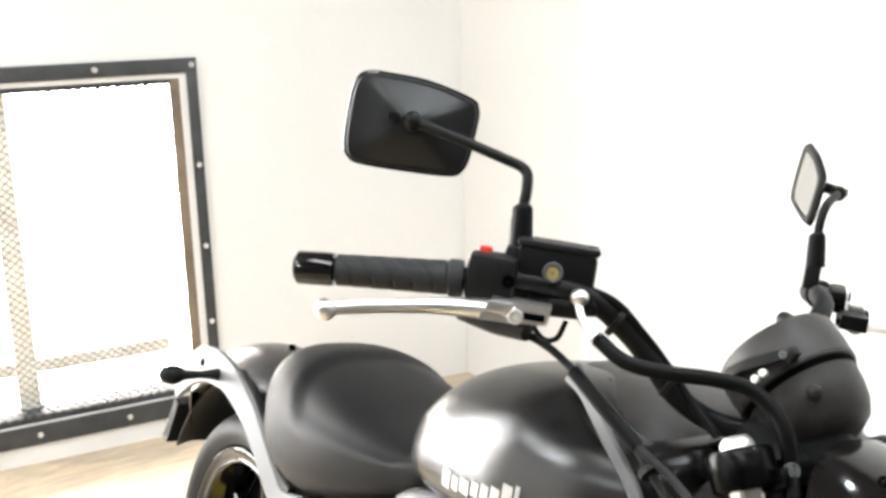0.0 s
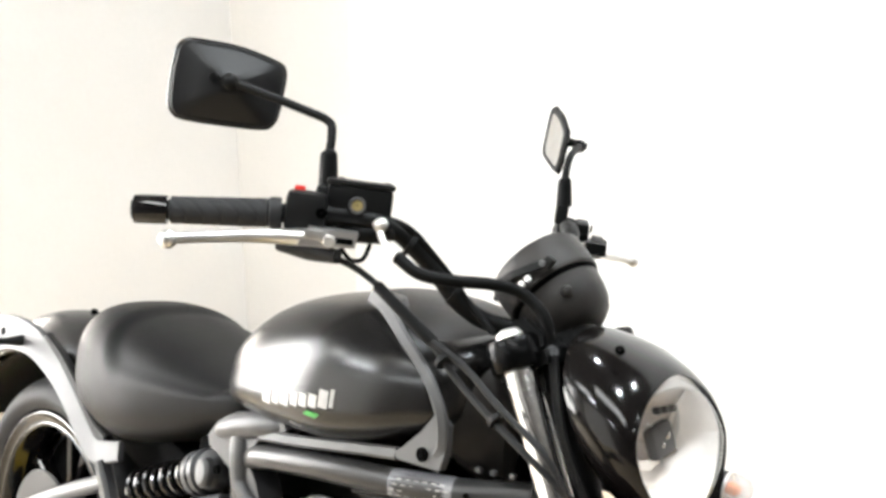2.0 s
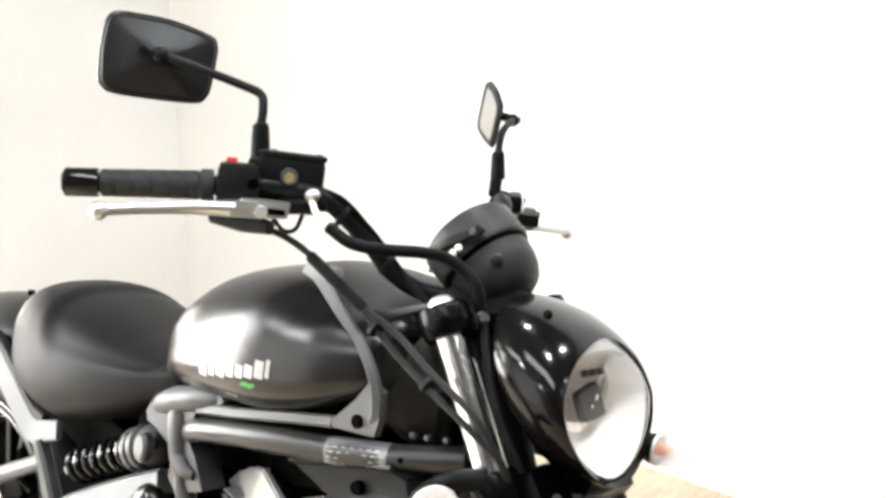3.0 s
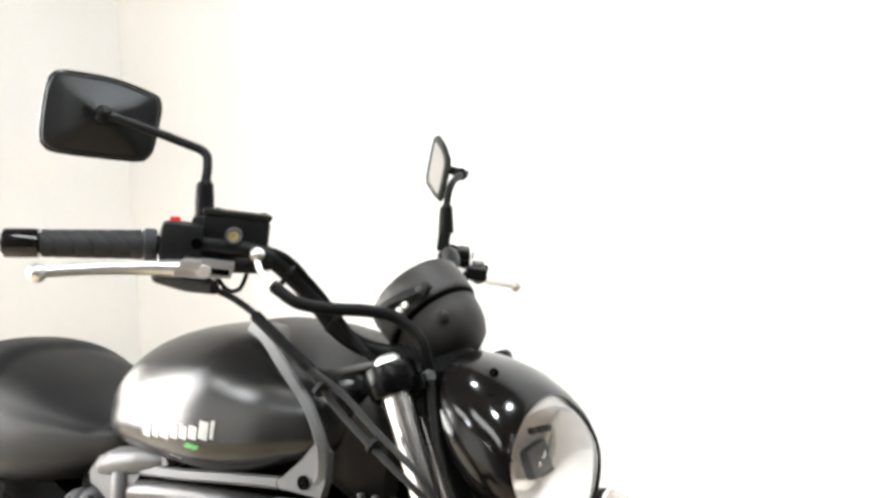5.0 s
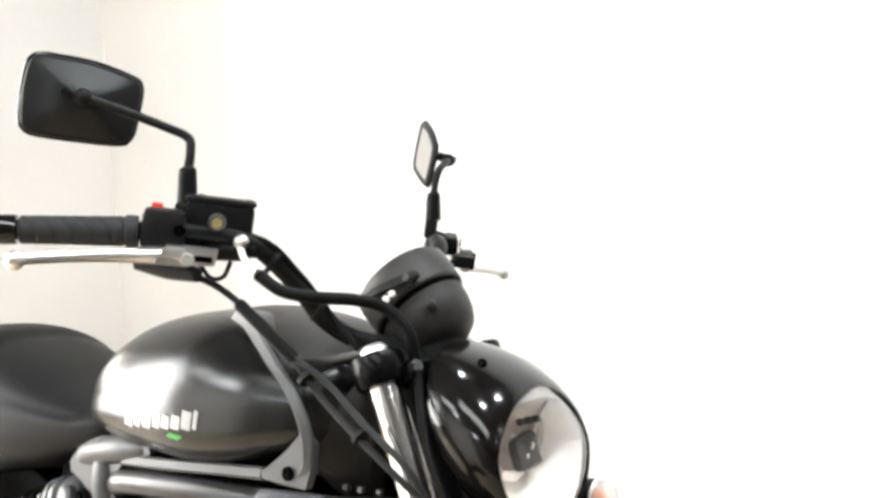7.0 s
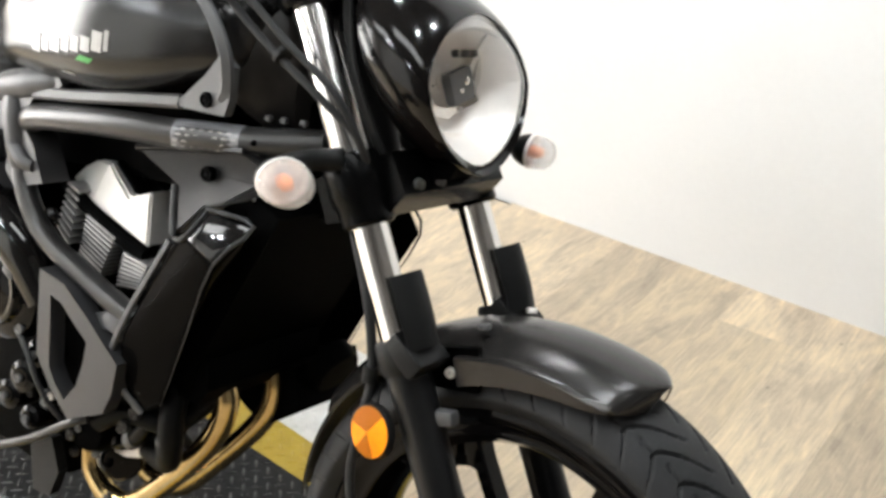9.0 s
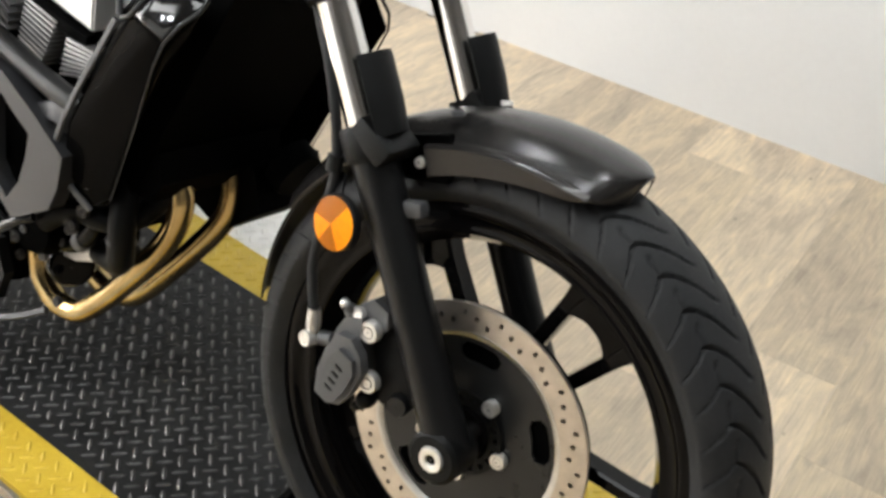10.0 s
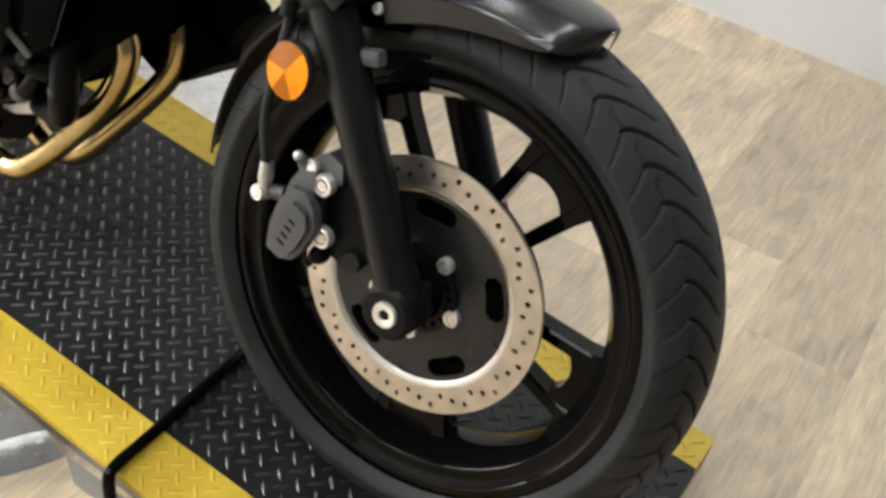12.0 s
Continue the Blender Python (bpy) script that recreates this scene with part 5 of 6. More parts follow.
    if s > 0:
        part("joint_arm", tube([tip, tip.lerp(c, 0.35) + f * 0.018, c + f * 0.020], 0.0075, 12, 4), "satin", mir)

# clutch perch parts on the far side
for x, y, z, sx, sy, sz, mat in ((-0.566, 0.262, 1.084, 0.046, 0.020, 0.016, "satin"), (-0.552, 0.285, 1.066, 0.022, 0.020, 0.018, "lever"), (-0.545, 0.291, 1.062, 0.018, 0.016, 0.012, "plastic"), (-0.560, 0.304, 1.054, 0.024, 0.022, 0.014, "lever")):
    part("clutch_perch", box((x, y, z), (sx, sy, sz), 0.005, (0, 8, -50)), mat, bar)
# brake master cylinder on the throttle side
res = part("fluid_reservoir", box((-0.5672, -0.2052, 1.096), (0.081, 0.044, 0.046), 0.009, (0, 0, 50)), "satin", bar, "black brake fluid reservoir")
part("reservoir_cap", box((-0.5672, -0.2052, 1.1195), (0.083, 0.046, 0.007), 0.0028, (0, 0, 50)), "plastic", res)
for u in (-0.028, 0.028):
    part("cap_screw", bolt_bm((-0.5645 + 0.643 * u, -0.202 + 0.766 * u, 1.1225), (0, 0, 1), 0.0038, 0.0025), "caliper", res)
part("cylinder_cap", lathe([(0.001, 0.012), (0.008, 0.012), (0.0105, 0.009), (0.0105, -0.010)], (-0.530, -0.190, 1.066), (0.7, 0.6, 0.1), 18), "satin", res)
part("sight_glass", lathe([(0.001, 0.0045), (0.0066, 0.0045), (0.0066, -0.002)], Vector((-0.5530, -0.2205, 1.0945)) + FRONT * 0.003, FRONT, 24), "brown", res, "brass coloured sight glass")
part("sight_ring", lathe([(0.0066, 0.004), (0.0078, 0.006), (0.0098, 0.006), (0.0105, 0.004), (0.0105, -0.004)], Vector((-0.5530, -0.2205, 1.0945)) + FRONT * 0.003, FRONT, 24), "caliper", res)
part("master_cylinder", tube([(-0.585, -0.225, 1.058), (-0.530, -0.190, 1.064)], 0.013, 16, 1), "satin", bar)
ban = part("banjo", ball((-0.521, -0.2085, 1.076), (0.0095, 0.0095, 0.0090), 16), "alu", bar, "silver banjo bolt")
part("hose_fitting", tube([(-0.520, -0.210, 1.070), (-0.508, -0.211, 1.056), (-0.487, -0.209, 1.044)], [0.0042, 0.0045, 0.0060], 12, 5), "alu", ban)
part("brake_line", tube([(-0.491, -0.204, 1.042), (-0.462, -0.190, 1.027), (-0.433, -0.162, 1.0245), (-0.407, -0.130, 1.026), (-0.387, -0.102, 1.022), (-0.366, -0.088, 1.008), (-0.350, -0.083, 0.990), (-0.340, -0.078, 0.955), (-0.335, -0.070, 0.91)], 0.0076, 12, 6), "hose", bike, "black brake line")
part("switch_wire", tube([(-0.560, -0.235, 1.044), (-0.540, -0.232, 1.030), (-0.523, -0.228, 1.034), (-0.522, -0.220, 1.052)], 0.0028, 8, 6), "hose", bike)
part("bar_cable", tube([(-0.553, -0.212, 1.086), (-0.515, -0.172, 1.076), (-0.497, -0.138, 1.046), (-0.484, -0.114, 1.020), (-0.462, -0.096, 0.990), (-0.425, -0.085, 0.960)], 0.0050, 10, 6), "hose", bike, "black cable taped to the handlebar")
for x, y, z in ((-0.518, -0.160, 1.056), (-0.482, -0.108, 1.002)):
    part("cable_tie", tube([(x, y, z), (x + 0.004, y + 0.004, z - 0.003)], 0.0175, 14, 1), "plastic", bar)
for k in (0, 1):
    o = 0.014 * k
    part("throttle_cable", tube([(-0.580, -0.236, 1.030), (-0.545, -0.215, 1.018), (-0.500, -0.203, 0.996), (-0.440, -0.190, 0.959), (-0.405 + o, -0.170, 0.917 + o), (-0.350 + o, -0.160, 0.881 + o), (-0.286 + o * 0.7, -0.150, 0.846 + o), (-0.250, -0.130, 0.815), (-0.245, -0.105, 0.775)], 0.0042, 10, 6), "rubber", bike, "black throttle cable")
part("cable_sleeve", tube([(-0.515, -0.206, 1.003), (-0.470, -0.197, 0.977), (-0.432, -0.186, 0.953)], 0.0075, 10, 5), "hose", bike)
for x, y, z in ((-0.420, -0.178, 0.935), (-0.345, -0.159, 0.884)):
    part("cable_tie", tube([(x, y, z), (x + 0.005, y, z - 0.003)], 0.012, 12, 1), "plastic", bike)
for s in (-1, 1):
    part("handlebar_riser", tube([(-0.372, s * 0.045, 0.945), (-0.420, s * 0.045, 0.968)], [0.022, 0.018], 16, 1), "satin", bike)

# -- instrument pod: a dome with a wide collar, its dial turned to the rider --
POD = Vector((-0.80, 0, 0.60)).normalized()
PC = Vector((-0.407, 0.003, 1.0135))
pod = part("instrument_pod", lathe([(0.001, -0.067), (0.018, -0.066), (0.034, -0.062), (0.046, -0.054), (0.0535, -0.041), (0.0580, -0.024), (0.0598, -0.004), (0.0610, -0.002), (0.0640, 0.000), (0.0655, 0.020), (0.0650, 0.044), (0.061, 0.049), (0.055, 0.050), (0.053, 0.045), (0.001, 0.045)],
                                   PC, POD, 56), "leather", bike, "black textured instrument pod")
part("pod_clip", box((-0.378, -0.058, 1.0575), (0.012, 0.010, 0.016), 0.003, (0, 30, 0)), "plastic", pod)
part("pod_seam", lathe([(0.0598, -0.008), (0.0618, -0.004), (0.0618, -0.001), (0.0645, 0.002)], PC, POD, 56), "darkbits", pod)
part("dial", lathe([(0.001, 0.0465), (0.053, 0.0465)], PC, POD, 40), "gloss", pod)
part("pod_strap", strip([(-0.442, -0.066, 1.0195), (-0.422, -0.068, 1.0335), (-0.400, -0.064, 1.0465), (-0.378, -0.054, 1.0595)], 0.012, 0.007, (0.3, -0.9, 0.3)), "plastic", pod, "black strap with silver studs")
part("stud", bolt_bm((-0.404, -0.070, 1.0255), (0.2, -0.95, 0.2), 0.0042, 0.005), "bolt", pod)
part("stud", bolt_bm((-0.397, -0.069, 1.0335), (0.2, -0.95, 0.2), 0.0042, 0.005), "bolt", pod)
part("stud", bolt_bm((-0.384, -0.062, 1.0555), (0.2, -0.95, 0.2), 0.0042, 0.004), "caliper", pod)
part("pod_boss", lathe([(0.001, 0.003), (0.004, 0.003), (0.007, 0.001), (0.008, -0.006)], (-0.356, -0.042, 1.0255), (0.75, -0.65, 0.1), 16), "leather", pod)
part("pod_bracket", prism([(-0.402, 0.985), (-0.352, 0.960), (-0.338, 0.925), (-0.372, 0.915), (-0.412, 0.955)], -0.052, 0.052, "xz", 0.008), "satin", bike)
part("pod_mount", tube([(-0.392, 0, 0.995), (-0.36, 0, 0.93)], 0.040, 18, 1), "satin", bike)

# -- fuel tank --
TANK = smooth_rows([  # x, widest height, half width, rise, fall
    (-0.907, 0.786, 0.037, 0.020, 0.024), (-0.898, 0.786, 0.086, 0.043, 0.040), (-0.877, 0.789, 0.131, 0.071, 0.053), (-0.843, 0.797, 0.159, 0.098, 0.062), (-0.780, 0.808, 0.183, 0.127, 0.065),
    (-0.690, 0.819, 0.197, 0.142, 0.069), (-0.610, 0.829, 0.200, 0.142, 0.068), (-0.540, 0.841, 0.186, 0.120, 0.060), (-0.485, 0.856, 0.165, 0.094, 0.052), (-0.446, 0.864, 0.144, 0.083, 0.044), (-0.428, 0.868, 0.109, 0.059, 0.032)], 5)
bm = bmesh.new()
skin(bm, [oval_ring(x, 0, zc, w, up, dn, 56, 2.7, 2.5) for x, zc, w, up, dn in TANK])
tank = part("fuel_tank", bm, "tank", bike, "matte black teardrop fuel tank")


def tank_side(x, z, lift=0.0008):
    """The tank's right flank at a place along it and a height."""
    xs = [r[0] for r in TANK]
    zc, w, up, dn = (float(np.interp(x, xs, [r[k] for r in TANK])) for k in (1, 2, 3, 4))
    v = (z - zc) / (up if z > zc else dn)
    e = 2.7 if z > zc else 2.5
    return Vector((x, -(w + lift) * max(0.0, 1 - abs(v) ** e) ** (1 / e), z))


def on_tank(x0, x1, z0, z1, slant, mat, name, label=""):
    n = 4
    bm = bmesh.new()
    rows = []
    for i in range(n + 1):
        t = i / n
        z = z0 + (z1 - z0) * t
        rows.append([tank_side(x + slant * t, z) for x in np.linspace(x0, x1, n + 1)])
    skin(bm, rows, closed=False)
    part(name, bm, mat, tank, label)


# the maker's mark as plain bars
mx, mz, up = -0.722, 0.804, 0.21
for k, w in enumerate((0.015, 0.012, 0.016, 0.012, 0.012, 0.012, 0.012, 0.005)):
    z = mz + up * (mx + 0.722)
    tall = 0.0235 if k in (0, 6, 7) else 0.0175
    on_tank(mx, mx + w * 1.30, z, z + tall, 0.0, "decal", "name_bar", "pale plain bar of the maker's mark")
    mx += w * 1.52
on_tank(-0.628, -0.606, 0.8125, 0.8195, 0.008, "green", "green_mark", "small green mark")
on_tank(-0.668, -0.646, 0.789, 0.791, 0.002, "decal", "small_mark")

# dark cover between the tank halves and over the steering head
bm = bmesh.new()
CON = smooth_rows([(-0.730, 0.868, 0.040, 0.066), (-0.680, 0.888, 0.080, 0.078), (-0.610, 0.894, 0.112, 0.080), (-0.540, 0.886, 0.134, 0.084), (-0.480, 0.870, 0.136, 0.086), (-0.430, 0.842, 0.116, 0.088), (-0.392, 0.825, 0.075, 0.068)], 4)
skin(bm, [oval_ring(x, 0, z, w, up, 0.08, 40, 2.8, 2.5) for x, z, w, up in CON])
con = part("tank_console", bm, "leather", bike, "dark brown-black console over the tank")
part("console_bolt", bolt_bm((-0.600, -0.075, 0.962), (-0.1, -0.5, 0.85), 0.0065, 0.003), "darkbits", con)
for s in (-1, 1):
    trim = part("tank_trim", strip([(-0.604, s * 0.124, 0.974), (-0.566, s * 0.136, 0.964), (-0.512, s * 0.150, 0.936), (-0.460, s * 0.155, 0.902), (-0.431, s * 0.154, 0.862), (-0.426, s * 0.150, 0.826), (-0.434, s * 0.148, 0.810)],
                                  [0.026, 0.017, 0.014, 0.0135, 0.0145, 0.014, 0.012], 0.010, (0.45, s, 0.1)), "trim", bike, "grey plastic trim round the tank")
    part("trim_tab", prism([(-0.520, 0.785), (-0.492, 0.802), (-0.462, 0.832), (-0.440, 0.862), (-0.421, 0.850), (-0.419, 0.815), (-0.424, 0.794)], s * 0.146 - 0.006, s * 0.146 + 0.006, "xz", 0.003), "trim", trim)
    part("trim_bolt", bolt_bm((-0.4535, s * 0.152, 0.806), (0, s, 0), 0.009, 0.004), "darkbits", trim)
    part("lower_rail", strip([(-0.500, s * 0.146, 0.792), (-0.580, s * 0.150, 0.776), (-0.680, s * 0.152, 0.754), (-0.765, s * 0.152, 0.738)], 0.016, 0.014, (0, s, 0.2)), "trim", trim)

# -- seat --
def ease(v):
    v = min(1.0, max(0.0, v))
    return v * v * (3 - 2 * v)


SEAT = smooth_rows([  # x, widest height, half width, rise, fall
    (-1.405, 0.690, 0.040, 0.040, 0.020), (-1.385, 0.698, 0.095, 0.080, 0.050), (-1.345, 0.702, 0.132, 0.104, 0.075), (-1.280, 0.702, 0.156, 0.114, 0.100), (-1.200, 0.703, 0.166, 0.108, 0.114),
    (-1.110, 0.712, 0.162, 0.086, 0.102), (-1.020, 0.722, 0.143, 0.058, 0.080), (-0.940, 0.732, 0.118, 0.036, 0.052), (-0.890, 0.742, 0.096, 0.024, 0.034), (-0.872, 0.748, 0.058, 0.014, 0.016)], 8)


def seat_ring(x, z, w, up, dn):
    """A ring of the seat, its upper face sunk between the bolster behind and the skirt."""
    low = 0.10 + 1.0 * ease((-1.150 - x) / 0.140) + 0.9 * ease((x + 0.955) / 0.06)
    ring = []
    for px, py, pz in oval_ring(x, 0, z, w, up * 1.03, dn, 84, 2.7, 3.2):
        k = 1 - 0.010 / max(w, 0.05) * ease(((pz - z) / up - low) / 0.36)
        ring.append((px, py * k, z + (pz - z) * k))
    return ring


bm = bmesh.new()
skin(bm, [seat_ring(*row) for row in SEAT])
seat = part("seat", bm, "seat", bike, "black vinyl solo seat")
# -- rear end --
RX = -1.515
rw = part("rear_wheel", lathe([(0.012, -0.075), (0.040, -0.070), (0.055, -0.05), (0.055, 0.05), (0.040, 0.075), (0.012, 0.075)], (RX, 0, AX), (0, 1, 0), 28), "gloss", bike, "gloss black rear wheel hub")
tyre("tyre", RX, 0.312, 0.079, rw, 420, 30, False)
rim(0.232, 0.068, RX, rw)
for k in range(5):
    for d in (-10, 10):
        spoke(90 - 72 * k + d, 0.05, 0.196, 0.011, 0.011, 0.02, RX, rw)
part("rear_disc", lathe([(0.075, -0.003), (0.120, -0.003), (0.122, 0), (0.120, 0.003), (0.075, 0.003)], (RX, -0.075, AX), (0, 1, 0), 40), "casting", rw, "steel rear brake disc")
part("drive_pulley", lathe([(0.030, -0.004), (0.100, -0.006), (0.128, -0.008), (0.132, -0.004), (0.132, 0.010), (0.100, 0.008), (0.030, 0.006)], (RX, 0.085, AX), (0, 1, 0), 48), "darkbits", rw, "black rear drive pulley")
# added dark disc that keeps the pale floor from showing between the spokes
part("hub_cover", lathe([(0.060, -0.012), (0.150, -0.010), (0.186, -0.004), (0.186, 0.004), (0.060, 0.010)], (RX, 0.02, AX), (0, 1, 0), 48), "darkbits", rw)
rcal = part("rear_caliper", box((RX + 0.105, -0.098, AX + 0.085), (0.085, 0.045, 0.060), 0.010, (0, -40, 0)), "alu", bike, "grey rear brake caliper")
part("caliper_hose", tube([(RX + 0.12, -0.11, AX + 0.12), (RX + 0.17, -0.115, AX + 0.15), (RX + 0.24, -0.11, AX + 0.13)], 0.005, 10, 6), "hose", rcal)
bm = bmesh.new()
RF = 0.440
skin(bm, fender_rings(np.linspace(62, 148, 40), lambda d: 0.118 * min(1, (0.60 + 0.40 * min(1, (148 - d) / 22))), RF, 0.075, 0.004, RX))
rf = part("rear_fender", bm, "tank", bike, "matte black rear fender")
part("fender_stud", bolt_bm((RX - 0.02, 0, AX + RF), (0, 0, 1), 0.007, 0.006), "darkbits", rf)
bm = bmesh.new()
skin(bm, fender_rings(np.linspace(115, 158, 16), lambda d: 0.085, RF - 0.055, 0.02, 0.004, RX))
part("inner_fender", bm, "plastic", rf, "black plastic inner mudguard")
for s in (-1, 1):
    part("fender_strut", strip([on_wheel(0.400, 134, s * 0.120, RX), on_wheel(0.400, 112, s * 0.128, RX), on_wheel(0.392, 92, s * 0.131, RX), (-1.425, s * 0.132, 0.672), (-1.352, s * 0.132, 0.632), (-1.290, s * 0.132, 0.588), (-1.240, s * 0.132, 0.566), (-1.163, s * 0.132, 0.588)],
                               [0.055, 0.075, 0.060, 0.050, 0.046, 0.046, 0.044, 0.034], 0.012, (0, s, 0.15), 5), "lightgrey", rf, "silver grey fender strut")
    part("strut_edging", strip([(-1.470, s * 0.126, 0.715), (-1.405, s * 0.126, 0.692), (-1.335, s * 0.126, 0.650), (-1.272, s * 0.126, 0.604), (-1.222, s * 0.126, 0.588)], 0.022, 0.016, (0, s, 0.15), 5), "plastic", rf, "black plastic edging")
    for d in (128, 108):
        x, y, z = on_wheel(0.402, d, s * 0.133, RX)
        part("strut_bolt", bolt_bm((x, y, z), (0, s, 0), 0.008, 0.004), "darkbits", rf)
    sg = part("rear_signal", ball((-1.562, s * 0.222, 0.690), (0.019, 0.026, 0.018), 18), "plastic", bike, "black rear turn signal on a stalk")
    part("stalk", tube([(-1.549, s * 0.118, 0.692), (-1.552, s * 0.140, 0.692), (-1.556, s * 0.170, 0.691), (-1.560, s * 0.205, 0.690)], [0.011, 0.0115, 0.0065, 0.010], 12, 5), "plastic", sg)
part("plate_bracket", prism([(-1.93, 0.44), (-1.88, 0.54), (-1.86, 0.535), (-1.90, 0.435)], -0.09, 0.09, "xz", 0.003), "plastic", bike, "black number plate bracket")
for s in (-1, 1):
    part("swing_arm", tube([(RX, s * 0.125, AX), (-1.40, s * 0.13, 0.345), (-1.20, s * 0.125, 0.40), (-1.02, s * 0.11, 0.40)], [0.026, 0.026, 0.028, 0.032], 14, 5), "lightgrey", bike, "silver grey swing arm")
brace = part("swing_brace", tube([(-1.470, -0.134, 0.388), (-1.400, -0.134, 0.424), (-1.300, -0.134, 0.474), (-1.200, -0.134, 0.522)], [0.014, 0.017, 0.018, 0.016], 14, 5, flat=0.8), "lightgrey", bike, "silver grey swing arm brace")
part("brace_upright", strip([(-1.212, -0.136, 0.556), (-1.185, -0.136, 0.515), (-1.155, -0.136, 0.468), (-1.110, -0.136, 0.400)], [0.022, 0.028, 0.032, 0.040], 0.026, (0, -1, 0)), "casting", brace)
part("seat_rail", strip([(-0.850, -0.135, 0.588), (-0.950, -0.14, 0.540), (-1.090, -0.142, 0.462), (-1.170, -0.142, 0.405)], [0.060, 0.062, 0.070, 0.06], 0.030, (0, -1, 0.25)), "lightgrey", bike, "silver grey frame rail")
# offset shock with its coil
SA, SB = Vector((-1.130, -0.115, 0.530)), Vector((-0.905, -0.115, 0.637))
shock = part("rear_shock", tube([SA, SB], 0.016, 14, 1), "darkbits", bike, "black coil-over shock absorber")
dv = (SB - SA).normalized()
sv, uv = dv.orthogonal().normalized(), dv.cross(dv.orthogonal().normalized())
coil = [SA.lerp(SB, 0.06 + 0.72 * k / 84) + 0.0265 * (math.cos(k * 2 * math.pi / 12) * sv + math.sin(k * 2 * math.pi / 12) * uv) for k in range(85)]
part("spring", tube(coil, 0.0062, 8, 1), "gloss", shock, "black coil spring")
part("preload_collar", lathe([(0.017, -0.004), (0.033, -0.004), (0.037, 0.002), (0.037, 0.012), (0.033, 0.014), (0.033, 0.017), (0.037, 0.019), (0.037, 0.030), (0.030, 0.033), (0.030, 0.040), (0.034, 0.043), (0.034, 0.066), (0.030, 0.074), (0.018, 0.080), (0.001, 0.081)], SA.lerp(SB, 0.78), dv, 28), "casting", shock, "grey preload collar")
for k in range(8):
    a = 2 * math.pi * k / 8
    part("collar_tooth", box(SA.lerp(SB, 0.78) + dv * 0.0155 + 0.0345 * (math.cos(a) * sv + math.sin(a) * uv), (0.006, 0.006, 0.006), 0.0015), "darkbits", shock)
part("shock_bolt", ball(SA - dv * 0.012, (0.013, 0.013, 0.013), 12), "bolt", shock)
part("under_seat_tray", box((-1.10, 0, 0.585), (0.42, 0.19, 0.10), 0.02, (0, 14, 0)), "darkbits", bike)
part("air_box", box((-0.66, 0, 0.725), (0.36, 0.17, 0.16), 0.03, (0, -8, 0)), "darkbits", bike)
part("head_filler", box((-0.43, 0, 0.755), (0.12, 0.10, 0.20), 0.02, (0, -20, 0)), "darkbits", bike)
part("battery_box", box((-0.93, 0, 0.60), (0.16, 0.18, 0.20), 0.02), "darkbits", bike)

# -- frame --
CASTING = [(-0.888, 0.703), (-0.868, 0.730), (-0.833, 0.751), (-0.767, 0.770), (-0.721, 0.771), (-0.710, 0.761), (-0.736, 0.744), (-0.767, 0.732), (-0.780, 0.713), (-0.783, 0.687), (-0.762, 0.668), (-0.748, 0.644), (-0.736, 0.623), (-0.798, 0.601), (-0.819, 0.620), (-0.815, 0.652), (-0.828, 0.669), (-0.859, 0.682), (-0.883, 0.688)]
for s in (-1, 1):
    ft = part("frame_tube", tube([(-0.806, s * 0.118, 0.684), (-0.786, s * 0.142, 0.696), (-0.740, s * 0.152, 0.7125), (-0.600, s * 0.150, 0.7390), (-0.500, s * 0.136, 0.752), (-0.420, s * 0.116, 0.764), (-0.330, s * 0.080, 0.782)], 0.0178, 20, 6), "tube", bike, "dark grey steel frame tube")
    part("down_tube", tube([(-0.800, s * 0.140, 0.660), (-0.785, s * 0.148, 0.610), (-0.733, s * 0.150, 0.5555), (-0.645, s * 0.150, 0.527), (-0.560, s * 0.150, 0.508), (-0.525, s * 0.140, 0.497), (-0.500, s * 0.112, 0.490)], 0.0148, 16, 6), "tube", ft)
    cast = part("frame_casting", prism(CASTING, s * 0.134 - 0.021, s * 0.134 + 0.021, "xz", 0.014, segments=4), "casting", bike, "grey cast frame bracket")
    part("shoulder", tube([(-0.884, s * 0.136, 0.697), (-0.862, s * 0.141, 0.716), (-0.826, s * 0.144, 0.732), (-0.775, s * 0.145, 0.748), (-0.735, s * 0.144, 0.758), (-0.712, s * 0.140, 0.764)], [0.010, 0.018, 0.022, 0.021, 0.015, 0.007], 18, 6), "casting", cast)
    part("leg", tube([(-0.816, s * 0.138, 0.722), (-0.810, s * 0.141, 0.694), (-0.804, s * 0.143, 0.664), (-0.796, s * 0.143, 0.642), (-0.788, s * 0.141, 0.626)], [0.024, 0.025, 0.022, 0.021, 0.018], 18, 6), "casting", cast)
    part("lug", tube([(-0.800, s * 0.150, 0.655), (-0.778, s * 0.153, 0.643), (-0.758, s * 0.152, 0.640)], [0.016, 0.013, 0.009], 14, 4), "casting", cast)
    part("casting_bolt", bolt_bm((-0.842, s * 0.164, 0.664), (0, s, 0.05), 0.007, 0.005), "darkbits", bike)
# printed label round the tube
lb = part("caution_label", tube([(-0.508, -0.1372, 0.7508), (-0.464, -0.127, 0.7575), (-0.420, -0.1162, 0.764)], 0.0184, 20, 4, caps=False), "label", bike, "printed grey label on the frame tube")
for row in range(4):
    for k in range(7 - row % 2):
        t = (k + 0.3 * row) / 7.4
        c = Vector((-0.508, -0.1372, 0.7508)).lerp(Vector((-0.420, -0.1162, 0.764)), t + 0.04)
        a = radians(-38 + 24 * row)
        n = Vector((0.2, -math.cos(a), math.sin(a))).normalized()
        part("text_bar", box(c + n * 0.0182, (0.0068, 0.0018, 0.0020), 0.0004, (0, -9, 13)), "decal", lb)
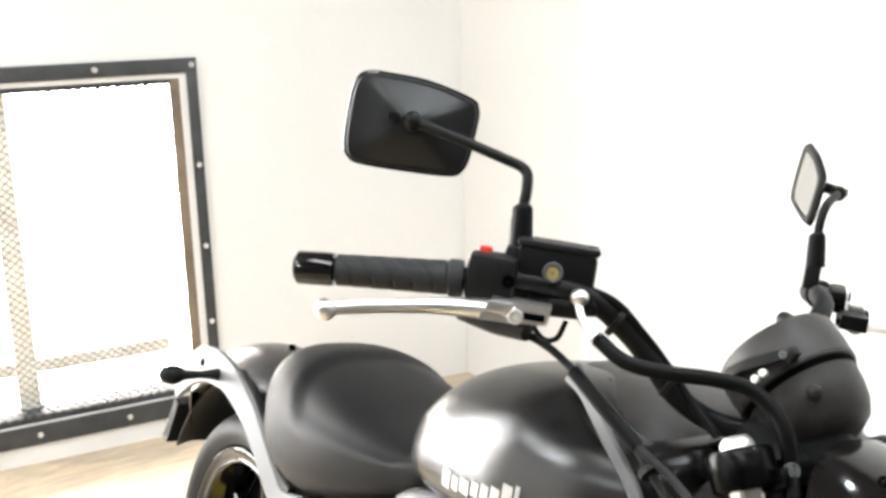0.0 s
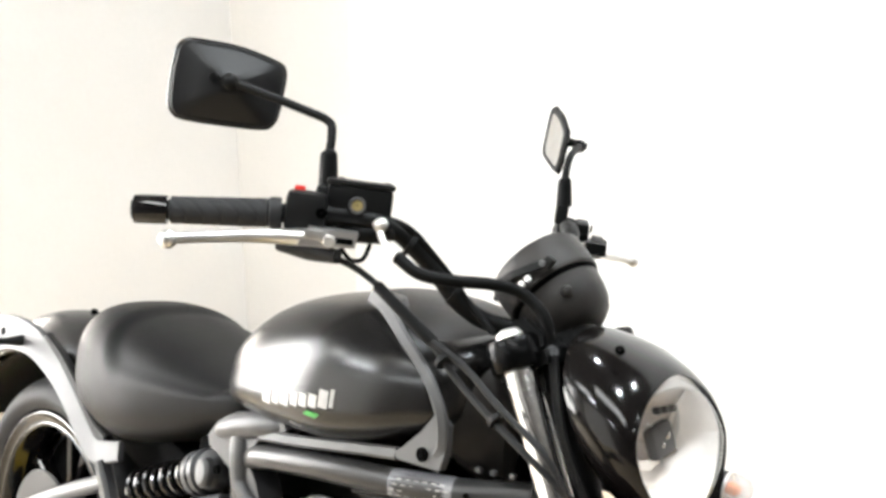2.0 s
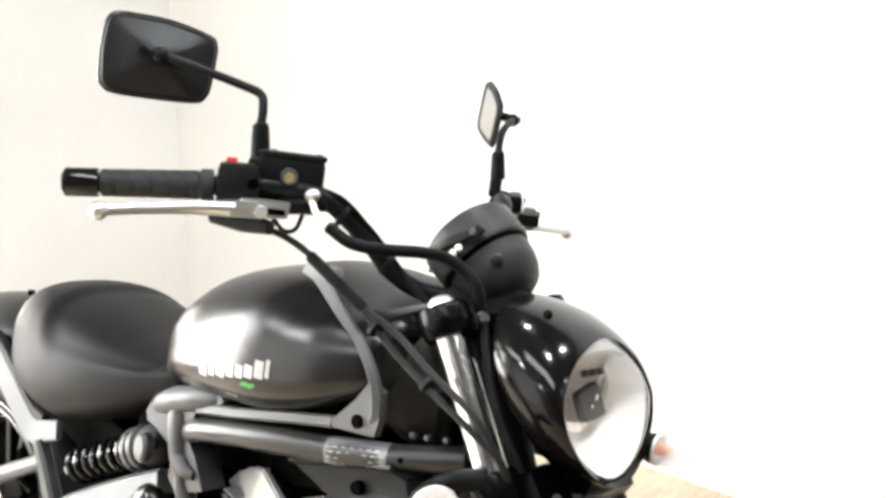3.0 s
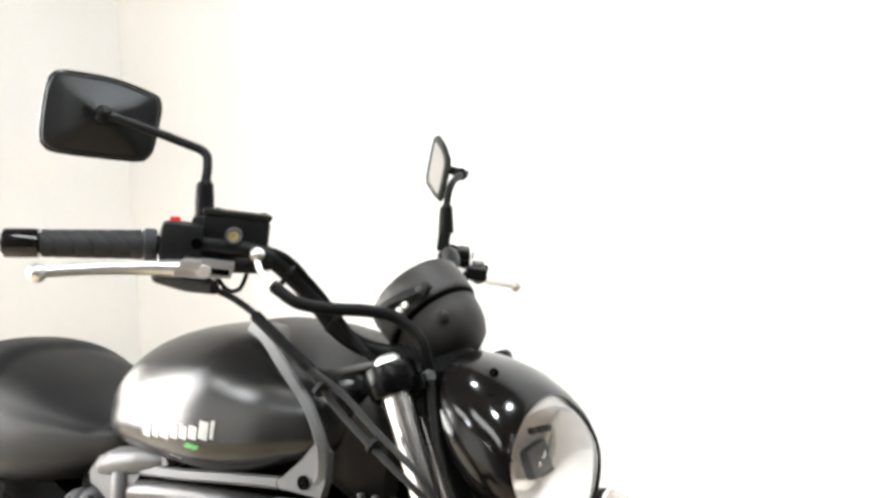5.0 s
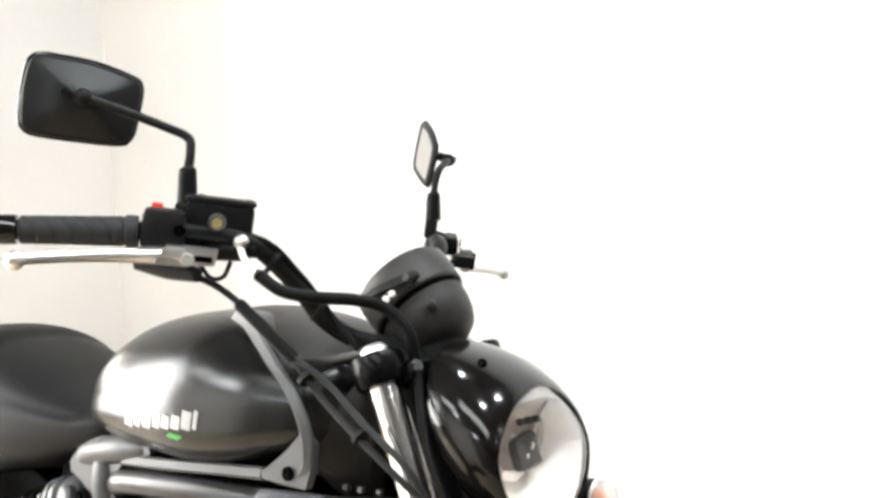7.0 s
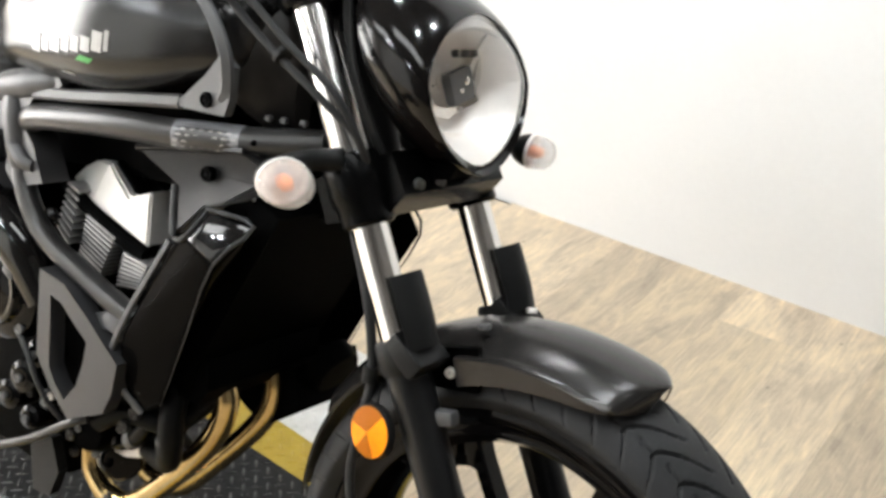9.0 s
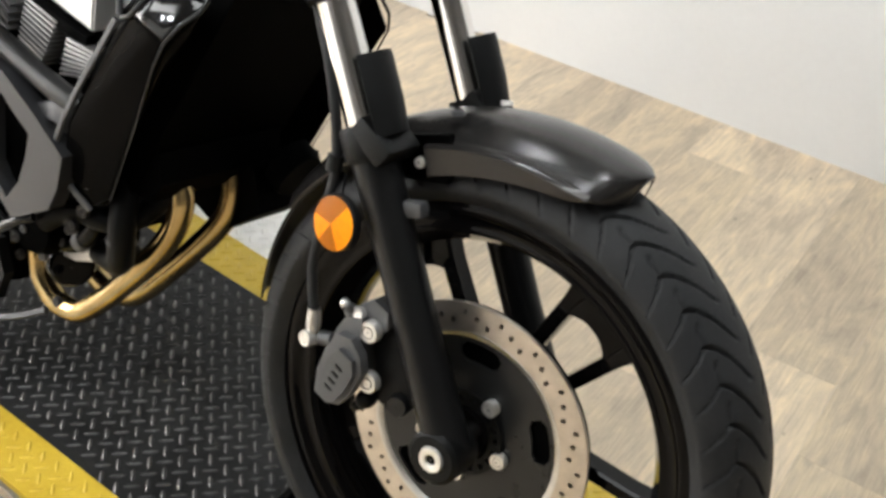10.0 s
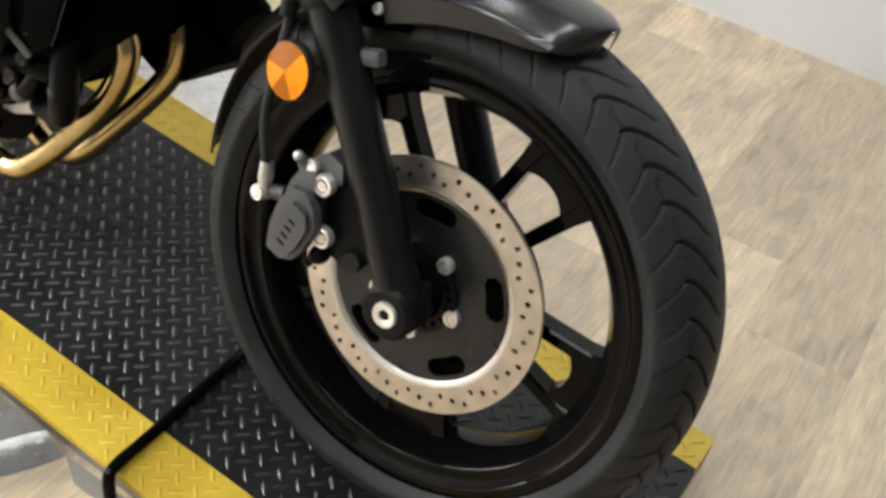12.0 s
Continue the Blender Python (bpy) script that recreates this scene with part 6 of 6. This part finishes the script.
part("tube_plug", ball((-0.398, -0.127, 0.769), (0.004, 0.004, 0.004), 10), "darkbits", bike)

# -- engine --
eng = part("engine", box((-0.79, 0, 0.36), (0.34, 0.21, 0.24), 0.03, (0, -6, 0)), "darkbits", bike, "black engine case")
part("cylinder_block", box((-0.66, 0, 0.550), (0.18, 0.13, 0.22), 0.02, (0, 20, 0)), "darkbits", eng)
for s in (-1, 1):
    # two broad facets that meet in a slanting crease, with thickness behind
    face = [(-0.777, 0.078, 0.612), (-0.742, 0.072, 0.652), (-0.673, 0.100, 0.665), (-0.626, 0.104, 0.633), (-0.589, 0.100, 0.649), (-0.579, 0.106, 0.578), (-0.697, 0.106, 0.603)]
    bm = bmesh.new()
    fv, bv = [bm.verts.new((x, s * y, z)) for x, y, z in face], [bm.verts.new((x, s * 0.055, z)) for x, y, z in face]
    for ring in ((0, 1, 2, 6), (2, 3, 4, 5), (2, 5, 6)):
        bm.faces.new([fv[k] for k in ring])
        bm.faces.new([bv[k] for k in ring[::-1]])
    for k in range(7):
        bm.faces.new((fv[k], fv[(k + 1) % 7], bv[(k + 1) % 7], bv[k]))
    bmesh.ops.recalc_face_normals(bm, faces=bm.faces[:])
    bmesh.ops.bevel(bm, geom=[e for e in bm.edges if e.calc_face_angle(0) > 0.5], offset=0.003, segments=2, affect="EDGES", clamp_overlap=True)
    cov = part("cylinder_cover", bm, "cream", eng, "pale silver cylinder cover", angle=20)
    part("cover_slot", box((-0.648, s * 0.080, 0.648), (0.060, 0.022, 0.012), 0.003, (0, 32, 0)), "darkbits", cov)
    part("cover_band", strip([(-0.755, s * 0.100, 0.610), (-0.722, s * 0.108, 0.604), (-0.655, s * 0.110, 0.584), (-0.580, s * 0.106, 0.566)], 0.020, 0.016, (0, s, 0)), "darkbits", cov)
    for (ax0, az0), (ax1, az1), (bx0, bz0), (bx1, bz1), n in (((-0.733, 0.622), (-0.707, 0.615), (-0.750, 0.556), (-0.721, 0.538), 8), ((-0.689, 0.590), (-0.629, 0.576), (-0.700, 0.532), (-0.652, 0.516), 10), ((-0.610, 0.562), (-0.561, 0.560), (-0.618, 0.516), (-0.575, 0.526), 8)):
        for k in range(n):
            t = k / (n - 1)
            p, q = (ax0 + (bx0 - ax0) * t, az0 + (bz0 - az0) * t), (ax1 + (bx1 - ax1) * t, az1 + (bz1 - az1) * t)
            L, ang = math.hypot(q[0] - p[0], q[1] - p[1]), math.degrees(math.atan2(q[1] - p[1], q[0] - p[0]))
            part("fin", box(((p[0] + q[0]) / 2, s * 0.106, (p[1] + q[1]) / 2), (L, 0.026, 0.0036), 0.0012, (0, -ang, 0)), "fin", eng)
part("rear_case", box((-1.000, 0, 0.370), (0.20, 0.20, 0.30), 0.03), "darkbits", eng)
part("oil_pan", box((-0.850, 0, 0.215), (0.24, 0.19, 0.13), 0.03), "darkbits", eng)
part("generator_cover", lathe([(0.001, 0.022), (0.040, 0.021), (0.052, 0.017), (0.056, 0.008), (0.068, 0.006), (0.078, 0.0), (0.082, -0.02), (0.082, -0.06)], (-0.815, -0.150, 0.452), (0, -1, 0.05), 40), "rim", eng, "gloss black round engine cover")
part("cover_ring", lathe([(0.046, 0.0195), (0.051, 0.020), (0.054, 0.017)], (-0.815, -0.151, 0.452), (0, -1, 0.05), 40), "gloss", eng)
for k in range(6):
    a = radians(20 + 60 * k)
    part("cover_bolt", bolt_bm((-0.815 + 0.072 * math.cos(a), -0.154, 0.452 + 0.072 * math.sin(a)), (0, -1, 0.05), 0.007, 0.006), "caliper", eng)
part("upper_case", tube([(-0.93, -0.12, 0.52), (-0.86, -0.14, 0.545), (-0.79, -0.14, 0.52), (-0.74, -0.13, 0.45)], [0.03, 0.04, 0.04, 0.03], 16, 5), "gloss", eng)
for x, y, z, r in ((-0.862, -0.150, 0.560, 0.034), (-0.80, -0.150, 0.545, 0.022), (-0.755, -0.140, 0.50, 0.022), (-0.74, -0.135, 0.575, 0.012)):
    part("case_boss", ball((x, y, z), (r, r * 0.7, r), 18), "gloss", eng)
part("sensor_block", box((-0.776, -0.164, 0.490), (0.026, 0.016, 0.024), 0.006, (0, 20, 0)), "grey", eng, "small grey sensor block")
part("oil_filter", lathe([(0.001, 0.05), (0.030, 0.05), (0.036, 0.044), (0.036, -0.04)], (-0.630, -0.02, 0.285), (1, -0.3, -0.1), 24), "darkbits", eng)
part("water_pump", lathe([(0.001, 0.02), (0.030, 0.018), (0.040, 0.0), (0.042, -0.04)], (-0.635, -0.12, 0.300), (0.2, -1, 0), 24), "darkbits", eng)
part("coolant_hose", tube([(-0.60, -0.14, 0.33), (-0.56, -0.13, 0.36), (-0.50, -0.10, 0.36), (-0.46, -0.05, 0.42)], 0.016, 14, 6), "hose", eng)
for k, (x, z) in enumerate(((-0.66, 0.25), (-0.71, 0.215), (-0.58, 0.215), (-0.76, 0.30), (-0.69, 0.345))):
    part("case_bolt", bolt_bm((x, -0.125 - 0.004 * (k % 2), z), (0, -1, 0), 0.007, 0.007), "grey", eng)
# grey frame guard with its window
part("frame_guard", ring_plate([(-0.700, 0.520), (-0.648, 0.516), (-0.590, 0.484), (-0.533, 0.448), (-0.538, 0.405), (-0.552, 0.372), (-0.618, 0.334), (-0.660, 0.362), (-0.694, 0.400)],
                               [(-0.674, 0.492), (-0.651, 0.489), (-0.624, 0.472), (-0.594, 0.455), (-0.598, 0.424), (-0.608, 0.388), (-0.630, 0.358), (-0.652, 0.374), (-0.666, 0.392)], -0.176, -0.152, 0.006), "grey", bike, "grey plastic frame guard")
# radiator, its side scoops and the upper covers
part("radiator", prism([(-0.480, 0.405), (-0.352, 0.690), (-0.392, 0.705), (-0.520, 0.420)], -0.117, 0.117, "xz", 0.004), "darkbits", bike, "black radiator")
for s in (-1, 1):
    pts = dict(b1=(-0.480, 0.154, 0.630), b2=(-0.541, 0.166, 0.490), b3=(-0.552, 0.160, 0.425), b4=(-0.505, 0.146, 0.384), q1=(-0.440, 0.1755, 0.646), q2=(-0.428, 0.152, 0.683), q3=(-0.363, 0.141, 0.6805), q4=(-0.391, 0.175, 0.630),
               f2=(-0.420, 0.175, 0.530), f3=(-0.460, 0.164, 0.420), i2=(-0.455, 0.125, 0.520), i3=(-0.490, 0.125, 0.405), j1=(-0.484, 0.110, 0.634), j2=(-0.520, 0.110, 0.430))
    bm = bmesh.new()
    lead = 0.038 if s > 0 else 0.0
    for k in ("f2", "f3"):
        x, y, z = pts[k]
        pts[k] = (x - 0.017, y - 0.016, z - 0.012)
    v = {k: bm.verts.new((x + (lead if k in "q4 f2 f3" else 0), s * y, z)) for k, (x, y, z) in pts.items()}
    for f in ("b1 q1 q4 f2 b2", "b2 f2 f3 b3", "b3 f3 b4", "q1 q2 q3 q4", "b1 q2 q1", "q4 q3 i2 f2", "f2 i2 i3 f3", "f3 i3 b4", "b1 b2 b3 j2 j1", "b3 b4 i3 j2", "j1 j2 i3 i2 q3 q2", "j1 q2 b1"):
        bm.faces.new([v[k] for k in f.split()])
    bmesh.ops.recalc_face_normals(bm, faces=bm.faces[:])
    bmesh.ops.bevel(bm, geom=[e for e in bm.edges if e.calc_face_angle(0) > 0.25], offset=0.007, segments=3, affect="EDGES", clamp_overlap=True, profile=0.6)
    scoop = part("radiator_scoop", bm, "scoop", bike, "gloss black radiator scoop", angle=50)
    top = [Vector((pts[k][0] + (lead if k == "q4" else 0), s * pts[k][1], pts[k][2])) for k in ("q1", "q2", "q3", "q4")]
    mean, up = sum(top, Vector()) / 4, (top[1] - top[0]).cross(top[3] - top[0]).normalized()
    up = up if up.z > 0 else -up
    bm = bmesh.new()
    rows = [[mean + (q - mean) * k + up * h for q in top] for k, h in ((0.90, -0.001), (0.90, 0.0006), (0.84, 0.0018), (0.50, 0.0034), (0.12, 0.0042))]
    skin(bm, rows)
    part("scoop_top", bm, "gloss", scoop, "gloss black top of the scoop", angle=60)
    part("scoop_lip", strip([(-0.484, s * 0.156, 0.628), (-0.545, s * 0.168, 0.490), (-0.556, s * 0.162, 0.425), (-0.510, s * 0.148, 0.383)], 0.008, 0.006, (0, s, 0.1), 3), "trim", scoop)
    part("scoop_edge", tube([(-0.430, s * 0.154, 0.684), (-0.366, s * 0.143, 0.681), (-0.392 + lead, s * 0.174, 0.630), (-0.437 + lead, s * 0.159, 0.518), (-0.477 + lead, s * 0.148, 0.408)], [0.0030, 0.0030, 0.0022, 0.0010, 0.0008, 0.0006], 8, 3), "cover", scoop)
    part("scoop_rim", tube([(-0.482, s * 0.151, 0.630), (-0.442, s * 0.175, 0.647), (-0.429, s * 0.153, 0.684)], 0.0028, 8, 4), "cover", scoop)
    # two facets that meet in a crease, with thickness behind
    rim_pts = [(-0.586, 0.133, 0.712), (-0.500, 0.134, 0.735), (-0.405, 0.134, 0.757), (-0.378, 0.132, 0.750), (-0.372, 0.130, 0.728), (-0.420, 0.139, 0.690), (-0.452, 0.140, 0.676), (-0.496, 0.139, 0.628), (-0.512, 0.130, 0.686)]
    bm = bmesh.new()
    fv, bv = [bm.verts.new((x, s * y, z)) for x, y, z in rim_pts], [bm.verts.new((x, s * 0.100, z)) for x, y, z in rim_pts]
    mid = bm.verts.new((-0.448, s * 0.127, 0.719))
    for ring in ((0, 1, mid, 8), (1, 2, 3, mid), (3, 4, mid), (4, 5, mid), (5, 6, mid), (6, 7, 8, mid)):
        bm.faces.new([k if k is mid else fv[k] for k in ring])
    for k in range(9):
        bm.faces.new((fv[k], fv[(k + 1) % 9], bv[(k + 1) % 9], bv[k]))
    bmesh.ops.recalc_face_normals(bm, faces=bm.faces[:])
    bmesh.ops.bevel(bm, geom=[e for e in bm.edges if len(e.link_faces) == 2 and e.calc_face_angle(0) > 0.2], offset=0.003, segments=2, affect="EDGES", clamp_overlap=True)
    up = part("upper_cover", bm, "satin", bike, "dark grey satin upper radiator cover", angle=24)
    part("cover_lip", strip([(-0.586, s * 0.133, 0.714), (-0.500, s * 0.134, 0.737), (-0.405, s * 0.134, 0.758)], 0.006, 0.005, (0, s, 0.6)), "cover", up)
    part("cover_edge", tube([(-0.514, s * 0.131, 0.686), (-0.507, s * 0.136, 0.655), (-0.498, s * 0.140, 0.628)], 0.0036, 8, 4), "trim", up)
    part("cover_bolt", bolt_bm((-0.458, s * 0.130, 0.716), (0.1, s, 0), 0.0095, 0.008), "darkbits", up)
part("horn", lathe([(0.001, 0.02), (0.034, 0.02), (0.038, 0.012), (0.038, -0.01)], (-0.40, 0.08, 0.44), (0.9, 0, -0.4), 24), "darkbits", bike)
part("lower_shroud", prism([(-0.50, 0.42), (-0.42, 0.44), (-0.40, 0.38), (-0.46, 0.33), (-0.53, 0.36)], 0.03, 0.16, "xz", 0.01), "darkbits", bike)
# exhaust headers
for y, pts in ((-0.055, [(-0.560, 0.47), (-0.500, 0.455), (-0.466, 0.425), (-0.454, 0.388), (-0.476, 0.325), (-0.543, 0.235), (-0.605, 0.168), (-0.640, 0.150), (-0.675, 0.152), (-0.705, 0.178), (-0.715, 0.215)]),
               (0.035, [(-0.560, 0.47), (-0.500, 0.455), (-0.466, 0.428), (-0.452, 0.390), (-0.468, 0.335), (-0.548, 0.228), (-0.606, 0.162), (-0.650, 0.145), (-0.690, 0.150), (-0.72, 0.180)])):
    part("exhaust_header", tube([(x, y, z) for x, z in pts], 0.0168, 20, 6), "gold", bike, "heat-tinted golden exhaust header")
part("muffler_flange", strip([(-0.685, -0.060, 0.128), (-0.740, -0.075, 0.096), (-0.830, -0.090, 0.060), (-0.960, -0.100, 0.055)], 0.010, 0.008, (0.2, -0.8, 0.6)), "grey", bike, "grey metal muffler flange under the engine")
part("header_shroud", prism([(-0.52, 0.465), (-0.445, 0.475), (-0.436, 0.435), (-0.452, 0.408), (-0.52, 0.412)], -0.11, 0.10, "xz", 0.006), "darkbits", bike)
# small fittings low on the engine
for x, y, z, r, mat in ((-0.514, -0.146, 0.416, 0.007, "caliper"), (-0.530, -0.138, 0.372, 0.0085, "cover"), (-0.548, -0.138, 0.344, 0.009, "cover"), (-0.653, -0.138, 0.284, 0.008, "cover"), (-0.640, -0.138, 0.300, 0.0055, "caliper"), (-0.668, -0.138, 0.300, 0.006, "grey"), (-0.690, -0.148, 0.330, 0.006, "alu"), (-0.600, -0.110, 0.292, 0.007, "cover"), (-0.622, -0.120, 0.262, 0.006, "caliper"), (-0.585, -0.112, 0.315, 0.006, "grey")):
    part("engine_fitting", bolt_bm((x, y, z), (0.15, -1, 0.05), r, r * 0.9), mat, bike)
part("drain_hose", tube([(-0.500, -0.10, 0.425), (-0.486, -0.118, 0.385), (-0.484, -0.118, 0.335), (-0.505, -0.10, 0.300), (-0.560, -0.08, 0.285)], 0.017, 16, 6), "hose", bike, "black coolant hose")
part("hose_clamp", tube([(-0.4855, -0.118, 0.348), (-0.4850, -0.118, 0.341)], 0.0185, 16, 1), "grey", bike)
part("looped_hose", tube([(-0.575, -0.095, 0.395), (-0.545, -0.110, 0.372), (-0.538, -0.110, 0.345), (-0.560, -0.108, 0.312), (-0.600, -0.100, 0.285), (-0.650, -0.095, 0.275)], 0.0125, 14, 6), "deep", bike, "black looped oil hose")
for x, y, z, dx, dz in ((-0.540, -0.110, 0.358, 0.004, 0.010), (-0.566, -0.107, 0.306, 0.010, 0.008), (-0.612, -0.099, 0.283, 0.010, 0.003)):
    part("hose_clip", tube([(x - dx / 2, y, z - dz / 2), (x + dx / 2, y, z + dz / 2)], 0.0142, 14, 1), "caliper", bike, "grey hose clip")
part("stay_plate", prism([(-0.625, 0.268), (-0.580, 0.282), (-0.552, 0.288), (-0.560, 0.272), (-0.600, 0.255), (-0.640, 0.250)], -0.086, -0.080, "xz", 0.002), "alu", bike, "pale metal stay under the engine")
part("filter_can", lathe([(0.001, 0.030), (0.026, 0.030), (0.031, 0.025), (0.033, 0.010), (0.033, -0.040)], (-0.640, -0.060, 0.232), (0.75, -0.6, 0.1), 24), "rim", bike, "gloss black oil filter")
part("filter_ring", lathe([(0.0335, 0.012), (0.0345, 0.008), (0.0335, 0.004)], (-0.640, -0.060, 0.232), (0.75, -0.6, 0.1), 24), "alu", bike)
for x, y, z, r, q in ((-0.735, -0.148, 0.375, 0.020, 0.7), (-0.705, -0.146, 0.315, 0.016, 0.8), (-0.760, -0.150, 0.330, 0.024, 0.6), (-0.688, -0.140, 0.268, 0.014, 0.9), (-0.745, -0.145, 0.270, 0.018, 0.8), (-0.790, -0.150, 0.290, 0.022, 0.7)):
    part("case_lug", lathe([(0.001, r * q), (r * 0.55, r * q), (r * 0.62, r * q * 0.8), (r, r * q * 0.6), (r, -0.03)], (x, y + 0.01, z), (0.15, -1, 0.1), 20), "rim", eng)
    part("lug_bolt", bolt_bm((x + 0.002, y + 0.010 - r * q, z), (0.15, -1, 0.1), 0.0062, 0.005), "caliper", eng)
part("gear_cable", tube([(-0.800, -0.150, 0.420), (-0.745, -0.158, 0.385), (-0.700, -0.156, 0.330), (-0.660, -0.140, 0.290)], 0.0045, 8, 6), "cover", bike, "thin dark control cable")
part("pedal_rod", tube([(-0.790, -0.172, 0.212), (-0.701, -0.172, 0.266), (-0.621, -0.170, 0.326), (-0.598, -0.160, 0.340)], 0.0062, 12, 5), "cover", bike, "dark brake pedal rod")
part("pedal_bracket", prism([(-0.720, 0.262), (-0.672, 0.276), (-0.652, 0.232), (-0.668, 0.186), (-0.705, 0.180)], -0.158, -0.142, "xz", 0.005), "satin", bike, "black pedal bracket")
part("guard_arm", strip([(-0.600, -0.158, 0.480), (-0.565, -0.160, 0.492), (-0.540, -0.158, 0.486)], [0.020, 0.026, 0.030], 0.010, (0, -1, 0.2)), "grey", bike)
part("shock_cap", lathe([(0.001, 0.010), (0.018, 0.009), (0.023, 0.004), (0.023, -0.006)], (-0.890, -0.152, 0.642), (-0.25, -1, 0.1), 24), "grey", shock)
part("side_stand", tube([(-0.85, 0.12, 0.24), (-0.80, 0.24, 0.06), (-0.79, 0.262, 0.022)], 0.010, 12, 4), "satin", bike)
for a, b in (((-0.50, -0.10, 0.90), (-0.44, -0.09, 0.80)), ((-0.42, -0.06, 0.80), (-0.40, -0.05, 0.72)), ((-0.46, -0.08, 0.79), (-0.38, -0.07, 0.78))):
    part("wire", tube([a, Vector(a).lerp(Vector(b), 0.5) + Vector((0, -0.012, 0.006)), b], 0.004, 8, 6), "hose", bike)
for x, y, z in ((-0.405, -0.100, 0.795), (-0.385, -0.096, 0.797), (-0.36, -0.09, 0.80)):
    part("connector", box((x, y, z), (0.008, 0.008, 0.007), 0.002), "caliper", bike)

# ---- the floor boards ----
slab = tagged(part("floor", prism([(-3.5, -3.32), (2.52, -3.32), (2.52, 1.74), (-3.5, 1.74)], FLOOR - 0.06, FLOOR - 0.004, "xy", 0), "gap"), "honey coloured wood laminate floor with knots", "floor", kind="structure")
TURN = radians(1.0)
ct, st = math.cos(TURN), math.sin(TURN)
BW, BL = 0.182, 1.22
boards = {}


def board_mesh(length):
    key = round(length, 3)
    if key not in boards:
        bm = box((0, 0, -0.003), (BW - 0.0003, length - 0.0003, 0.006), 0.0003)
        me = bpy.data.meshes.new("plank")
        bm.to_mesh(me)
        bm.free()
        me.materials.append(M["wood"])
        boards[key] = me
    return boards[key]


rnd = random.Random(5)
for i in range(-22, 16):
    u = i * BW
    v = -3.9 - rnd.choice((0.0, 0.41, 0.82, 0.2, 0.61))
    while v < 2.2:
        v1 = v + BL
        # ends where the back wall stands
        wall_v = (1.60 - u * st) / ct
        end = min(v1, wall_v)
        begin = max(v, (-3.2 - u * st) / ct)
        if end - begin > 0.03:
            c = (begin + end) / 2
            x, y = u * ct - c * st, u * st + c * ct
            if -3.30 < x < 2.34:
                ob = new("plank", board_mesh(end - begin))
                ob.parent = slab
                ob.matrix_world = Matrix.Translation((x, y, FLOOR)) @ Euler((0, 0, TURN)).to_matrix().to_4x4()
        v = v1
